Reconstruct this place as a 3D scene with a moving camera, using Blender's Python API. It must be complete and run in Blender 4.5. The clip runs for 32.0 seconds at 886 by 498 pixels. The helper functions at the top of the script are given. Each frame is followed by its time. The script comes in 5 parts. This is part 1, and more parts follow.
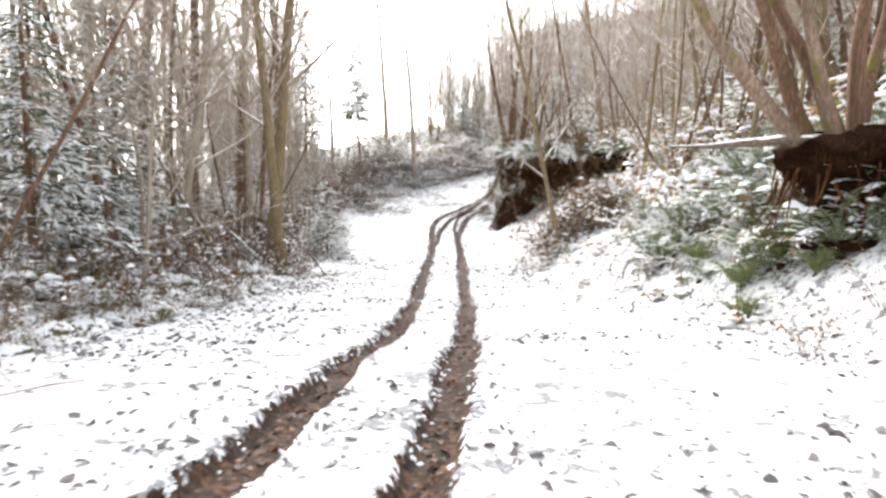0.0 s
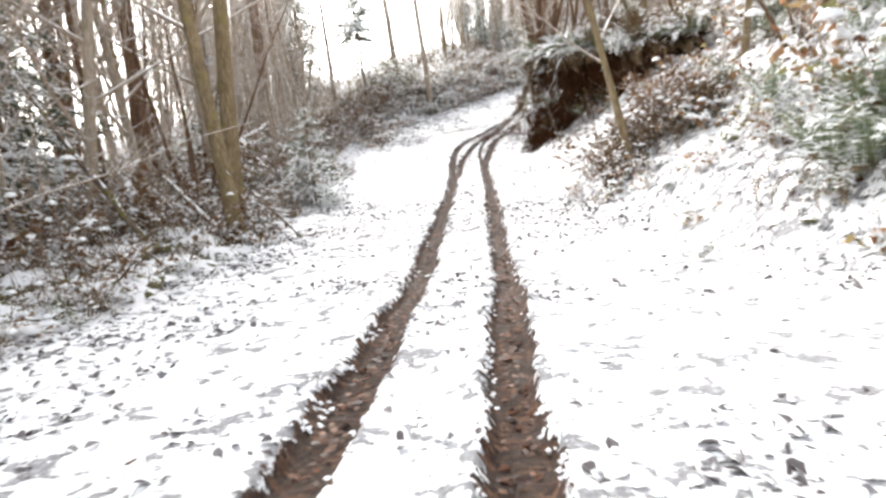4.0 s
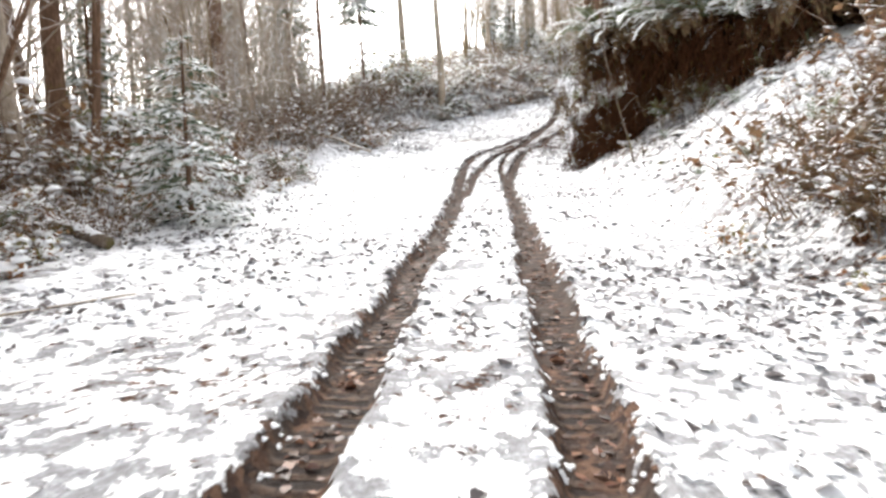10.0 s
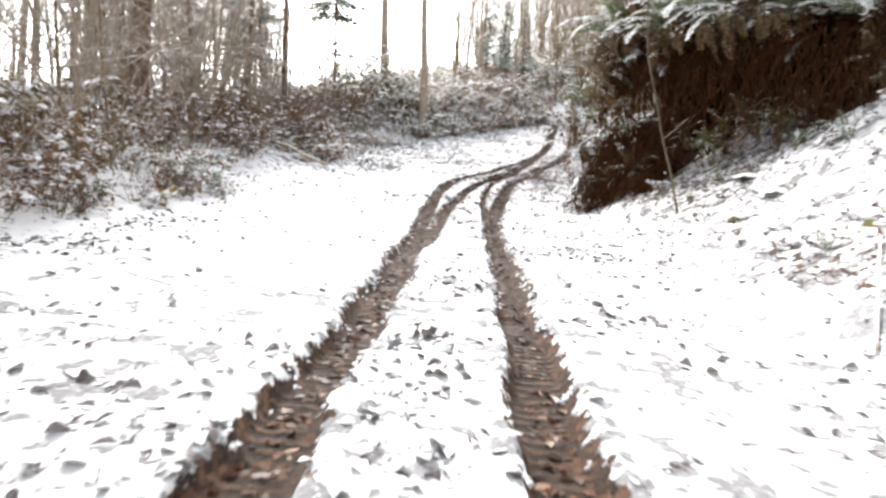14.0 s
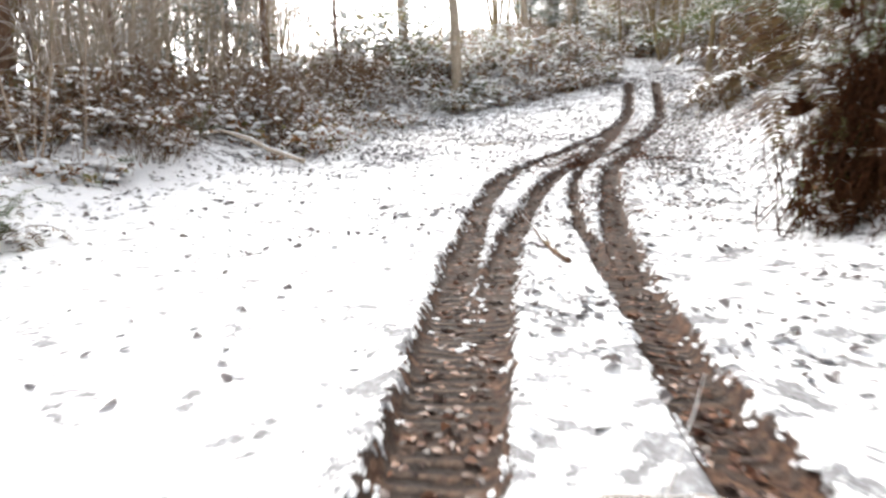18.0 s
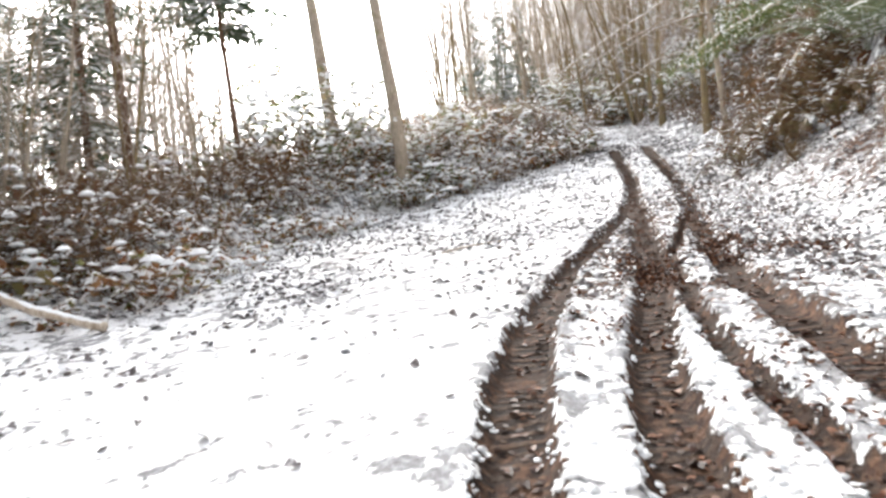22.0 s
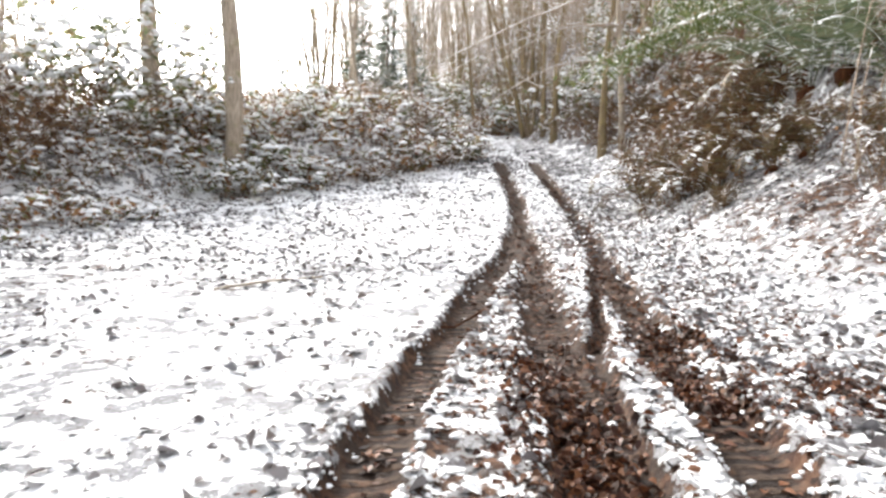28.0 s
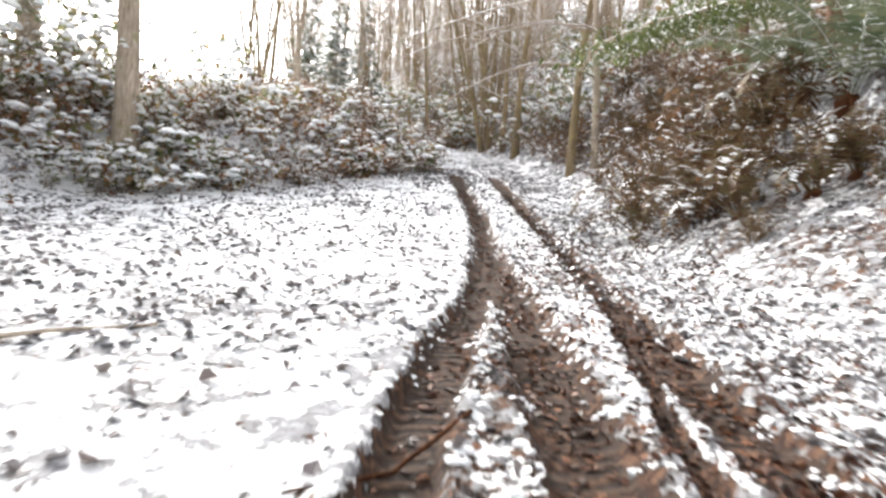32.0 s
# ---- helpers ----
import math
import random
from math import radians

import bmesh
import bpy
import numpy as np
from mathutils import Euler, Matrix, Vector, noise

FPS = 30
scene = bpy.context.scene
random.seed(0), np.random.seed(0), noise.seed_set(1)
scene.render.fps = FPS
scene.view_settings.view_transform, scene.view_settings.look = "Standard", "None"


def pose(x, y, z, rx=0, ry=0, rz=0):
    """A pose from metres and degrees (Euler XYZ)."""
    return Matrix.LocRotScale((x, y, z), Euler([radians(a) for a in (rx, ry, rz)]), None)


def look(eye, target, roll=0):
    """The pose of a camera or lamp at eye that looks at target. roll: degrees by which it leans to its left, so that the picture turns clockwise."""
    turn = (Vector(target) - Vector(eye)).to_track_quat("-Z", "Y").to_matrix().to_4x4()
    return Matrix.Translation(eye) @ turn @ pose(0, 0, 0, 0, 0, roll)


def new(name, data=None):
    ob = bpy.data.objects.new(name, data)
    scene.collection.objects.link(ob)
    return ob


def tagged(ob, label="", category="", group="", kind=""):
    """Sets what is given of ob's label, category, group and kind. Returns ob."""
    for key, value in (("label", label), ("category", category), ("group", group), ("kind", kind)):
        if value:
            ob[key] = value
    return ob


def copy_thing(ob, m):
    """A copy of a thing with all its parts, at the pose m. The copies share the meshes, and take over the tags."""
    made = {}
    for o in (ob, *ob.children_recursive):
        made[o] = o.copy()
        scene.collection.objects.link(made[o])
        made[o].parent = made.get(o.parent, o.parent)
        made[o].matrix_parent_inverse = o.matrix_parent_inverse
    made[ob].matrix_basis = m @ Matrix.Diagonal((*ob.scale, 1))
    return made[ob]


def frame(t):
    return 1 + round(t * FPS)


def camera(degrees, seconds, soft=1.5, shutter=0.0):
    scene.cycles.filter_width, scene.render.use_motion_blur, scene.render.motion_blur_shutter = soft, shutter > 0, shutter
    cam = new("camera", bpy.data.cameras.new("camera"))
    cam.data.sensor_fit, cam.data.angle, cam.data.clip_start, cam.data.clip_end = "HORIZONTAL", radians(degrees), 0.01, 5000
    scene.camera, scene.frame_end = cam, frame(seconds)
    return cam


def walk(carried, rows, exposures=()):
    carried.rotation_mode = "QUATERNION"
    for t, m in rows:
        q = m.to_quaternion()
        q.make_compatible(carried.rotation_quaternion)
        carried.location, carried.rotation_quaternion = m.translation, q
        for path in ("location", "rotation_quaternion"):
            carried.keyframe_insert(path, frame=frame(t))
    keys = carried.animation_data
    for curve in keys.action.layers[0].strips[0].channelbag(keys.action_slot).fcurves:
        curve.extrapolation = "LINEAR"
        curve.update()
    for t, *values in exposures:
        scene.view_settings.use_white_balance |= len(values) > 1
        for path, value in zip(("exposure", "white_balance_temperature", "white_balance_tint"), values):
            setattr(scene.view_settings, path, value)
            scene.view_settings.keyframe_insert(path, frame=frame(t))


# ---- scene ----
cam = camera(70.5, 32.0, soft=2.7, shutter=0.5)
METRES, EYE, TILT, LEAN, TURN = 40.0, 1.2, -3.0, 0.0, 0.0
ROWS = [
    (0.0, 0.0, 0.0, 0.0, 0.0, 0.0, -0.0),
    (0.5, 0.0013, 0.0188, 0.0015, -0.09, -0.86, -0.21),
    (1.0, 0.0017, 0.0363, 0.0012, 0.18, -1.13, 0.44),
    (1.5, 0.0034, 0.0547, 0.0019, 0.64, -0.64, 0.56),
    (2.0, 0.0041, 0.073, 0.002, 1.11, -1.6, 1.54),
    (2.5, 0.0049, 0.0916, 0.0025, 1.71, -2.32, 2.33),
    (3.0, 0.0052, 0.1101, 0.0052, 2.49, -2.06, 3.04),
    (3.5, 0.0052, 0.1287, 0.0026, 2.65, -2.48, 3.28),
    (4.0, 0.0054, 0.1494, 0.0019, 2.7, -6.09, 5.57),
    (4.5, 0.0051, 0.1683, 0.0035, 2.91, -7.02, 6.95),
    (6.5, 0.004, 0.2508, 0.0012, 3.58, -10.43, 8.21),
    (7.0, 0.0036, 0.2705, 0.0006, 5.39, -9.28, -4.51),
    (7.5, 0.0034, 0.291, 0.0, 6.08, -10.42, -7.56),
    (8.0, 0.0027, 0.3109, -0.0006, 4.48, -7.94, 0.92),
    (8.5, 0.0041, 0.3283, -0.0011, 4.38, -3.84, 1.32),
    (9.0, 0.0026, 0.345, -0.0009, 4.03, -4.95, 2.92),
    (9.5, 0.0033, 0.3621, -0.0005, 4.65, -4.85, -0.13),
    (10.0, 0.0037, 0.3782, -0.0003, 3.87, -3.93, 0.93),
    (10.5, 0.0027, 0.3944, 0.0002, 4.11, -4.88, -8.82),
    (11.0, 0.0036, 0.4102, 0.0011, 3.55, -5.0, -3.27),
    (11.5, 0.0044, 0.4244, 0.0036, 3.28, -2.92, -2.79),
    (12.0, 0.0046, 0.4372, 0.004, 2.61, -1.2, 0.71),
    (12.5, 0.0052, 0.4501, 0.0065, 2.97, -1.48, 0.05),
    (13.0, 0.0055, 0.4636, 0.0087, 2.76, -1.31, -0.11),
    (13.5, 0.0058, 0.4816, 0.0096, 2.22, -1.62, -0.26),
    (14.0, 0.0054, 0.5045, 0.0101, 1.86, -1.77, -4.21),
    (14.5, 0.0044, 0.5257, 0.0127, 1.9, -0.45, -0.33),
    (16.5, -0.0009, 0.6263, 0.0228, 5.27, 0.56, -0.86),
    (17.0, -0.0011, 0.6542, 0.0261, 5.12, -1.83, 0.23),
    (17.5, -0.0018, 0.6815, 0.0298, 5.29, -0.45, 0.04),
    (18.0, -0.0035, 0.7094, 0.0313, 6.34, -3.4, 0.16),
    (18.5, -0.0067, 0.7363, 0.0337, 8.64, -2.63, -0.98),
    (19.0, -0.0103, 0.7608, 0.0366, 10.72, -3.21, -1.46),
    (19.5, -0.014, 0.7874, 0.0386, 11.86, -2.85, -1.12),
    (20.0, -0.0166, 0.8091, 0.0442, 11.26, -0.25, 0.65),
    (20.5, -0.015, 0.8298, 0.0438, 8.56, -0.4, 2.32),
    (21.0, -0.0149, 0.8476, 0.0482, 6.3, 2.35, 3.61),
    (21.5, -0.0146, 0.8638, 0.0507, 3.55, 5.41, 4.69),
    (22.0, -0.014, 0.8771, 0.0546, 3.39, 5.06, 6.77),
    (22.5, -0.0126, 0.8896, 0.0567, 0.46, 5.99, 7.21),
    (23.0, -0.0087, 0.9027, 0.0598, -3.71, 6.32, 9.1),
    (23.5, -0.0064, 0.9144, 0.0626, -4.79, 6.38, 10.34),
    (24.0, -0.0032, 0.9252, 0.0653, -4.44, 5.99, 14.38),
    (24.5, -0.0027, 0.9342, 0.0672, -5.28, 5.83, 6.14),
    (25.0, -0.0001, 0.943, 0.0687, -6.4, 4.58, 9.7),
    (25.5, 0.0013, 0.9502, 0.0705, -6.75, 4.6, 9.09),
    (27.5, 0.0044, 0.9712, 0.0731, -8.25, 3.51, 1.42),
    (28.0, 0.0052, 0.9744, 0.0742, -8.64, 3.97, 0.89),
    (28.5, 0.0056, 0.9766, 0.0745, -9.75, 3.97, 0.61),
    (29.0, 0.0059, 0.9773, 0.0748, -9.4, 4.37, 1.53),
    (29.5, 0.006, 0.9777, 0.0749, -9.4, 4.46, 1.39),
    (30.0, 0.0066, 0.9784, 0.0753, -9.65, 4.78, 1.31),
    (30.5, 0.0089, 0.9854, 0.0763, -10.98, 3.93, 1.59),
    (31.0, 0.0119, 1.0023, 0.0779, -11.1, 2.7, -0.1),
    (31.5, 0.0139, 1.0225, 0.0787, -13.2, 4.05, -0.4),
    (32.0, 0.0172, 1.0456, 0.082, -13.9, 5.75, -1.6),
]
EXPOSURES = [(0.0, 1.82), (8.0, 1.85), (13.0, 1.85), (18.0, 1.82), (22.0, 1.92), (26.0, 2.0), (32.0, 2.02)]
walk(cam, [(t, pose(0, 0, EYE, TILT, LEAN, TURN) @ pose(METRES * x, METRES * y, METRES * z, 90 + pitch, roll, yaw)) for t, x, y, z, yaw, pitch, roll in ROWS], EXPOSURES)

# ---- sky and sun: a bright, thinly veiled winter sky ----
world = bpy.data.worlds.new("sky")
scene.world = world
world.use_nodes = True
wn = world.node_tree
wn.nodes.clear()
sky = wn.nodes.new("ShaderNodeTexSky")
sky.sky_type = "NISHITA"
sky.sun_disc = False
sky.sun_elevation, sky.sun_rotation = radians(38), radians(-25)
sky.air_density, sky.dust_density = 1.0, 4.0
pale = wn.nodes.new("ShaderNodeHueSaturation")
pale.inputs["Saturation"].default_value = 0.18
bg = wn.nodes.new("ShaderNodeBackground")
bg.inputs["Strength"].default_value = 0.15
wout = wn.nodes.new("ShaderNodeOutputWorld")
wn.links.new(sky.outputs[0], pale.inputs["Color"])
wn.links.new(pale.outputs[0], bg.inputs["Color"])
wn.links.new(bg.outputs[0], wout.inputs["Surface"])
sun = new("sun", bpy.data.lights.new("sun", "SUN"))
sun.data.energy, sun.data.angle, sun.data.color = 1.5, radians(14), (1.0, 0.96, 0.9)
sun.matrix_world = look((0, 0, 0), (0.33, -0.72, -0.62))


# ---- materials ----
class Nodes:
    def __init__(self, name):
        self.mat = bpy.data.materials.new(name)
        self.mat.use_nodes = True
        self.t = self.mat.node_tree
        self.t.nodes.clear()
        self.out = self.add("ShaderNodeOutputMaterial")
        self.coord = self.add("ShaderNodeTexCoord")

    def add(self, kind, **sets):
        n = self.t.nodes.new(kind)
        for k, v in sets.items():
            n.inputs[k.replace("_", " ")].default_value = v
        return n

    def link(self, a, b):
        self.t.links.new(a, b)

    def noise(self, scale, detail=4.0, rough=0.55, stretch=None, space="Object"):
        n = self.add("ShaderNodeTexNoise", Scale=scale, Detail=detail, Roughness=rough)
        src = self.coord.outputs[space]
        if stretch:
            m = self.add("ShaderNodeMapping")
            m.inputs["Scale"].default_value = stretch
            self.link(src, m.inputs["Vector"])
            src = m.outputs[0]
        self.link(src, n.inputs["Vector"])
        return n.outputs["Fac"]

    def ramp(self, fac, *stops):
        r = self.add("ShaderNodeValToRGB")
        e = r.color_ramp.elements
        while len(e) < len(stops):
            e.new(0.5)
        for k, (pos, col) in zip(e, stops):
            k.position = pos
            k.color = (*col, 1) if len(col) == 3 else col
        self.link(fac, r.inputs[0])
        return r.outputs[0]

    def step(self, fac, lo, hi):
        m = self.add("ShaderNodeMapRange")
        m.interpolation_type = "SMOOTHSTEP"
        m.inputs["From Min"].default_value, m.inputs["From Max"].default_value = lo, hi
        self.link(fac, m.inputs["Value"])
        return m.outputs[0]

    def math(self, op, a, b=0.0, c=0.0):
        m = self.add("ShaderNodeMath")
        m.operation = op
        for i, v in enumerate((a, b, c)):
            if isinstance(v, (int, float)):
                m.inputs[i].default_value = v
            else:
                self.link(v, m.inputs[i])
        return m.outputs[0]

    def mix(self, fac, a, b):
        m = self.add("ShaderNodeMix")
        m.data_type = "RGBA"
        for sock, v in ((m.inputs["Factor"], fac), (m.inputs["A"], a), (m.inputs["B"], b)):
            if isinstance(v, (int, float)):
                sock.default_value = v
            elif isinstance(v, tuple):
                sock.default_value = (*v, 1)
            else:
                self.link(v, sock)
        return m.outputs["Result"]

    def random(self):
        return self.add("ShaderNodeObjectInfo").outputs["Random"]

    def island(self):
        return self.add("ShaderNodeNewGeometry").outputs["Random Per Island"]

    def up(self):
        sep = self.add("ShaderNodeSeparateXYZ")
        self.link(self.add("ShaderNodeNewGeometry").outputs["Normal"], sep.inputs[0])
        return sep.outputs["Z"]

    def attr(self, name):
        a = self.add("ShaderNodeAttribute")
        a.attribute_name = name
        return a.outputs["Fac"]

    def finish(self, color, rough=0.8, height=None, strength=0.4, distance=0.02, translucent=0.0, gloss=0.3):
        b = self.add("ShaderNodeBsdfPrincipled")
        for sock, v in ((b.inputs["Base Color"], color), (b.inputs["Roughness"], rough)):
            if isinstance(v, (int, float)):
                sock.default_value = v
            elif isinstance(v, tuple):
                sock.default_value = (*v, 1)
            else:
                self.link(v, sock)
        b.inputs["Specular IOR Level"].default_value = gloss
        if height is not None:
            bump = self.add("ShaderNodeBump", Strength=strength, Distance=distance)
            self.link(height, bump.inputs["Height"])
            self.link(bump.outputs[0], b.inputs["Normal"])
        last = b.outputs[0]
        if translucent:
            tr = self.add("ShaderNodeBsdfTranslucent")
            if isinstance(color, tuple):
                tr.inputs["Color"].default_value = (*color, 1)
            else:
                self.link(color, tr.inputs["Color"])
            mx = self.add("ShaderNodeMixShader")
            mx.inputs[0].default_value = translucent
            self.link(last, mx.inputs[1])
            self.link(tr.outputs[0], mx.inputs[2])
            last = mx.outputs[0]
        self.link(last, self.out.inputs["Surface"])
        return self.mat


SNOW = (0.86, 0.88, 0.9)


def bark(name, dark, mid, pale, moss=0.0, snow=0.0, moss_col=(0.13, 0.12, 0.025), gloss=0.2):
    n = Nodes(name)
    grain = n.noise(9, 6, 0.65, (3, 3, 0.5))
    blot = n.noise(1.6, 3, 0.5)
    col = n.ramp(grain, (0.3, dark), (0.52, mid), (0.72, pale))
    col = n.mix(n.math("MULTIPLY", n.step(blot, 0.45, 0.7), 0.5), col, dark)
    if moss:
        col = n.mix(n.math("MULTIPLY", n.step(n.noise(2.2, 5, 0.6), 0.62 - moss * 0.3, 0.78 - moss * 0.3), 0.85), col, moss_col)
    if snow:
        lay = n.math("ADD", n.math("MULTIPLY", n.up(), 0.55), n.noise(5, 4, 0.6))
        col = n.mix(n.step(lay, 0.98 - snow * 0.3, 1.06 - snow * 0.3), col, SNOW)
    return n.finish(col, 0.9, grain, 0.7, 0.02, gloss=gloss)


def foliage(name, colours, snow=0.0, rough=0.55, translucent=0.2):
    n = Nodes(name)
    pick = n.math("FRACT", n.math("ADD", n.island(), n.random()))
    stops = [((i + 0.5) / len(colours), c) for i, c in enumerate(colours)]
    col = n.ramp(pick, *stops)
    fine = n.noise(40, 3)
    col = n.mix(n.math("MULTIPLY", fine, 0.3), col, colours[0])
    if snow:
        lay = n.math("ADD", n.math("MULTIPLY", n.up(), 0.55), n.math("ADD", n.math("MULTIPLY", n.noise(7, 3, 0.6), 0.7), n.math("MULTIPLY", n.island(), 0.45)))
        col = n.mix(n.step(lay, 1.12 - snow * 0.45, 1.2 - snow * 0.45), col, SNOW)
    return n.finish(col, rough, fine, 0.2, 0.005, translucent)


BARK_GREY = bark("bark_grey", (0.19, 0.155, 0.12), (0.36, 0.3, 0.235), (0.52, 0.46, 0.38), 0.2, 0.3, (0.2, 0.19, 0.09))
BARK_DARK = bark("bark_dark", (0.06, 0.035, 0.022), (0.14, 0.082, 0.052), (0.25, 0.16, 0.11), 0.2, 0.15)
BARK_MOSS = bark("bark_mossy", (0.1, 0.072, 0.042), (0.22, 0.165, 0.095), (0.36, 0.285, 0.18), 0.4, 0.4, (0.21, 0.17, 0.07))
BARK_SNOW = bark("bark_snowy", (0.06, 0.045, 0.035), (0.16, 0.12, 0.09), (0.3, 0.25, 0.2), 0.4, 0.75)
TRUNK_SNOW = bark("bark_brown", (0.09, 0.06, 0.042), (0.2, 0.14, 0.1), (0.33, 0.25, 0.19), 0.3, 0.5)
# snow-dusted and extra pale: haze over distant trees is put into this colour
TWIG = bark("twig_bark", (0.22, 0.17, 0.125), (0.38, 0.3, 0.235), (0.44, 0.38, 0.31), 0.2, 0.7, (0.2, 0.19, 0.09))
PALE_WOOD = bark("pale_wood", (0.34, 0.27, 0.2), (0.55, 0.47, 0.38), (0.7, 0.63, 0.54), 0.0, 0.7)
ROOT_WOOD = bark("root_wood", (0.02, 0.008, 0.004), (0.06, 0.023, 0.01), (0.14, 0.062, 0.028), 0.1, 0.0, gloss=0.05)
ROOT_DARK = bark("dark_root", (0.02, 0.009, 0.005), (0.075, 0.03, 0.014), (0.17, 0.075, 0.035), gloss=0.08)
# dark red-brown soil taken near black; part of the hollow's shade is in it
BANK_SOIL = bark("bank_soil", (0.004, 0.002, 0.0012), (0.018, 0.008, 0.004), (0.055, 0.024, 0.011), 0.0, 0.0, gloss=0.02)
CANE = bark("cane_bark", (0.1, 0.065, 0.042), (0.2, 0.135, 0.09), (0.33, 0.25, 0.18), 0.2, 0.4)
CUT_WOOD = bark("cut_wood", (0.35, 0.24, 0.13), (0.5, 0.37, 0.22), (0.62, 0.5, 0.33))
FERN = foliage("fern_green", [(0.08, 0.12, 0.035), (0.13, 0.18, 0.06), (0.18, 0.2, 0.075), (0.22, 0.2, 0.09)], 0.4)
FERN_SNOW = foliage("fern_under_snow", [(0.1, 0.13, 0.07), (0.15, 0.18, 0.1), (0.19, 0.2, 0.12)], 1.4)
FERN_DEAD = foliage("fern_dead", [(0.06, 0.03, 0.014), (0.115, 0.062, 0.028), (0.17, 0.11, 0.05), (0.12, 0.1, 0.045)], 0.3)
BROAD = foliage("evergreen_leaves", [(0.13, 0.15, 0.075), (0.18, 0.2, 0.1), (0.26, 0.25, 0.13), (0.36, 0.25, 0.14)], 0.9, 0.5, 0.45)
RUSSET = foliage("russet_leaves", [(0.09, 0.045, 0.024), (0.16, 0.082, 0.043), (0.23, 0.14, 0.075), (0.12, 0.075, 0.035)], 0.35, 0.6, 0.35)
BRAMBLE = foliage("bramble_leaves", [(0.2, 0.09, 0.045), (0.32, 0.16, 0.075), (0.42, 0.26, 0.14), (0.34, 0.22, 0.12), (0.26, 0.24, 0.1), (0.18, 0.2, 0.09)], 0.7, 0.6, 0.45)
NEEDLE = foliage("needles", [(0.06, 0.085, 0.05), (0.09, 0.12, 0.075), (0.13, 0.15, 0.1)], 0.85, 0.6, 0.2)
CEDAR = foliage("cedar_sprays", [(0.06, 0.08, 0.025), (0.1, 0.125, 0.04), (0.14, 0.16, 0.06)], 0.2, 0.6, 0.35)
MOSS = bark("moss", (0.055, 0.052, 0.02), (0.11, 0.105, 0.04), (0.18, 0.16, 0.075), 0.0, 0.42)
LITTER = foliage("leaf_litter", [(0.026, 0.01, 0.006), (0.06, 0.019, 0.009), (0.12, 0.043, 0.019), (0.23, 0.1, 0.047), (0.05, 0.03, 0.022)], 0.0, 0.5, 0.1)
SPECKS = foliage("wet_leaves", [(0.12, 0.105, 0.105), (0.2, 0.18, 0.185), (0.3, 0.29, 0.3), (0.16, 0.13, 0.115), (0.17, 0.175, 0.19)], 0.5, 0.45, 0.15)


def snow_lump_material():
    n = Nodes("snow")
    fine = n.noise(30, 5, 0.6)
    col = n.ramp(fine, (0.3, (0.8, 0.82, 0.85)), (0.7, (0.9, 0.91, 0.92)))
    return n.finish(col, 0.7, fine, 0.35, 0.02)


SNOW_MAT = snow_lump_material()


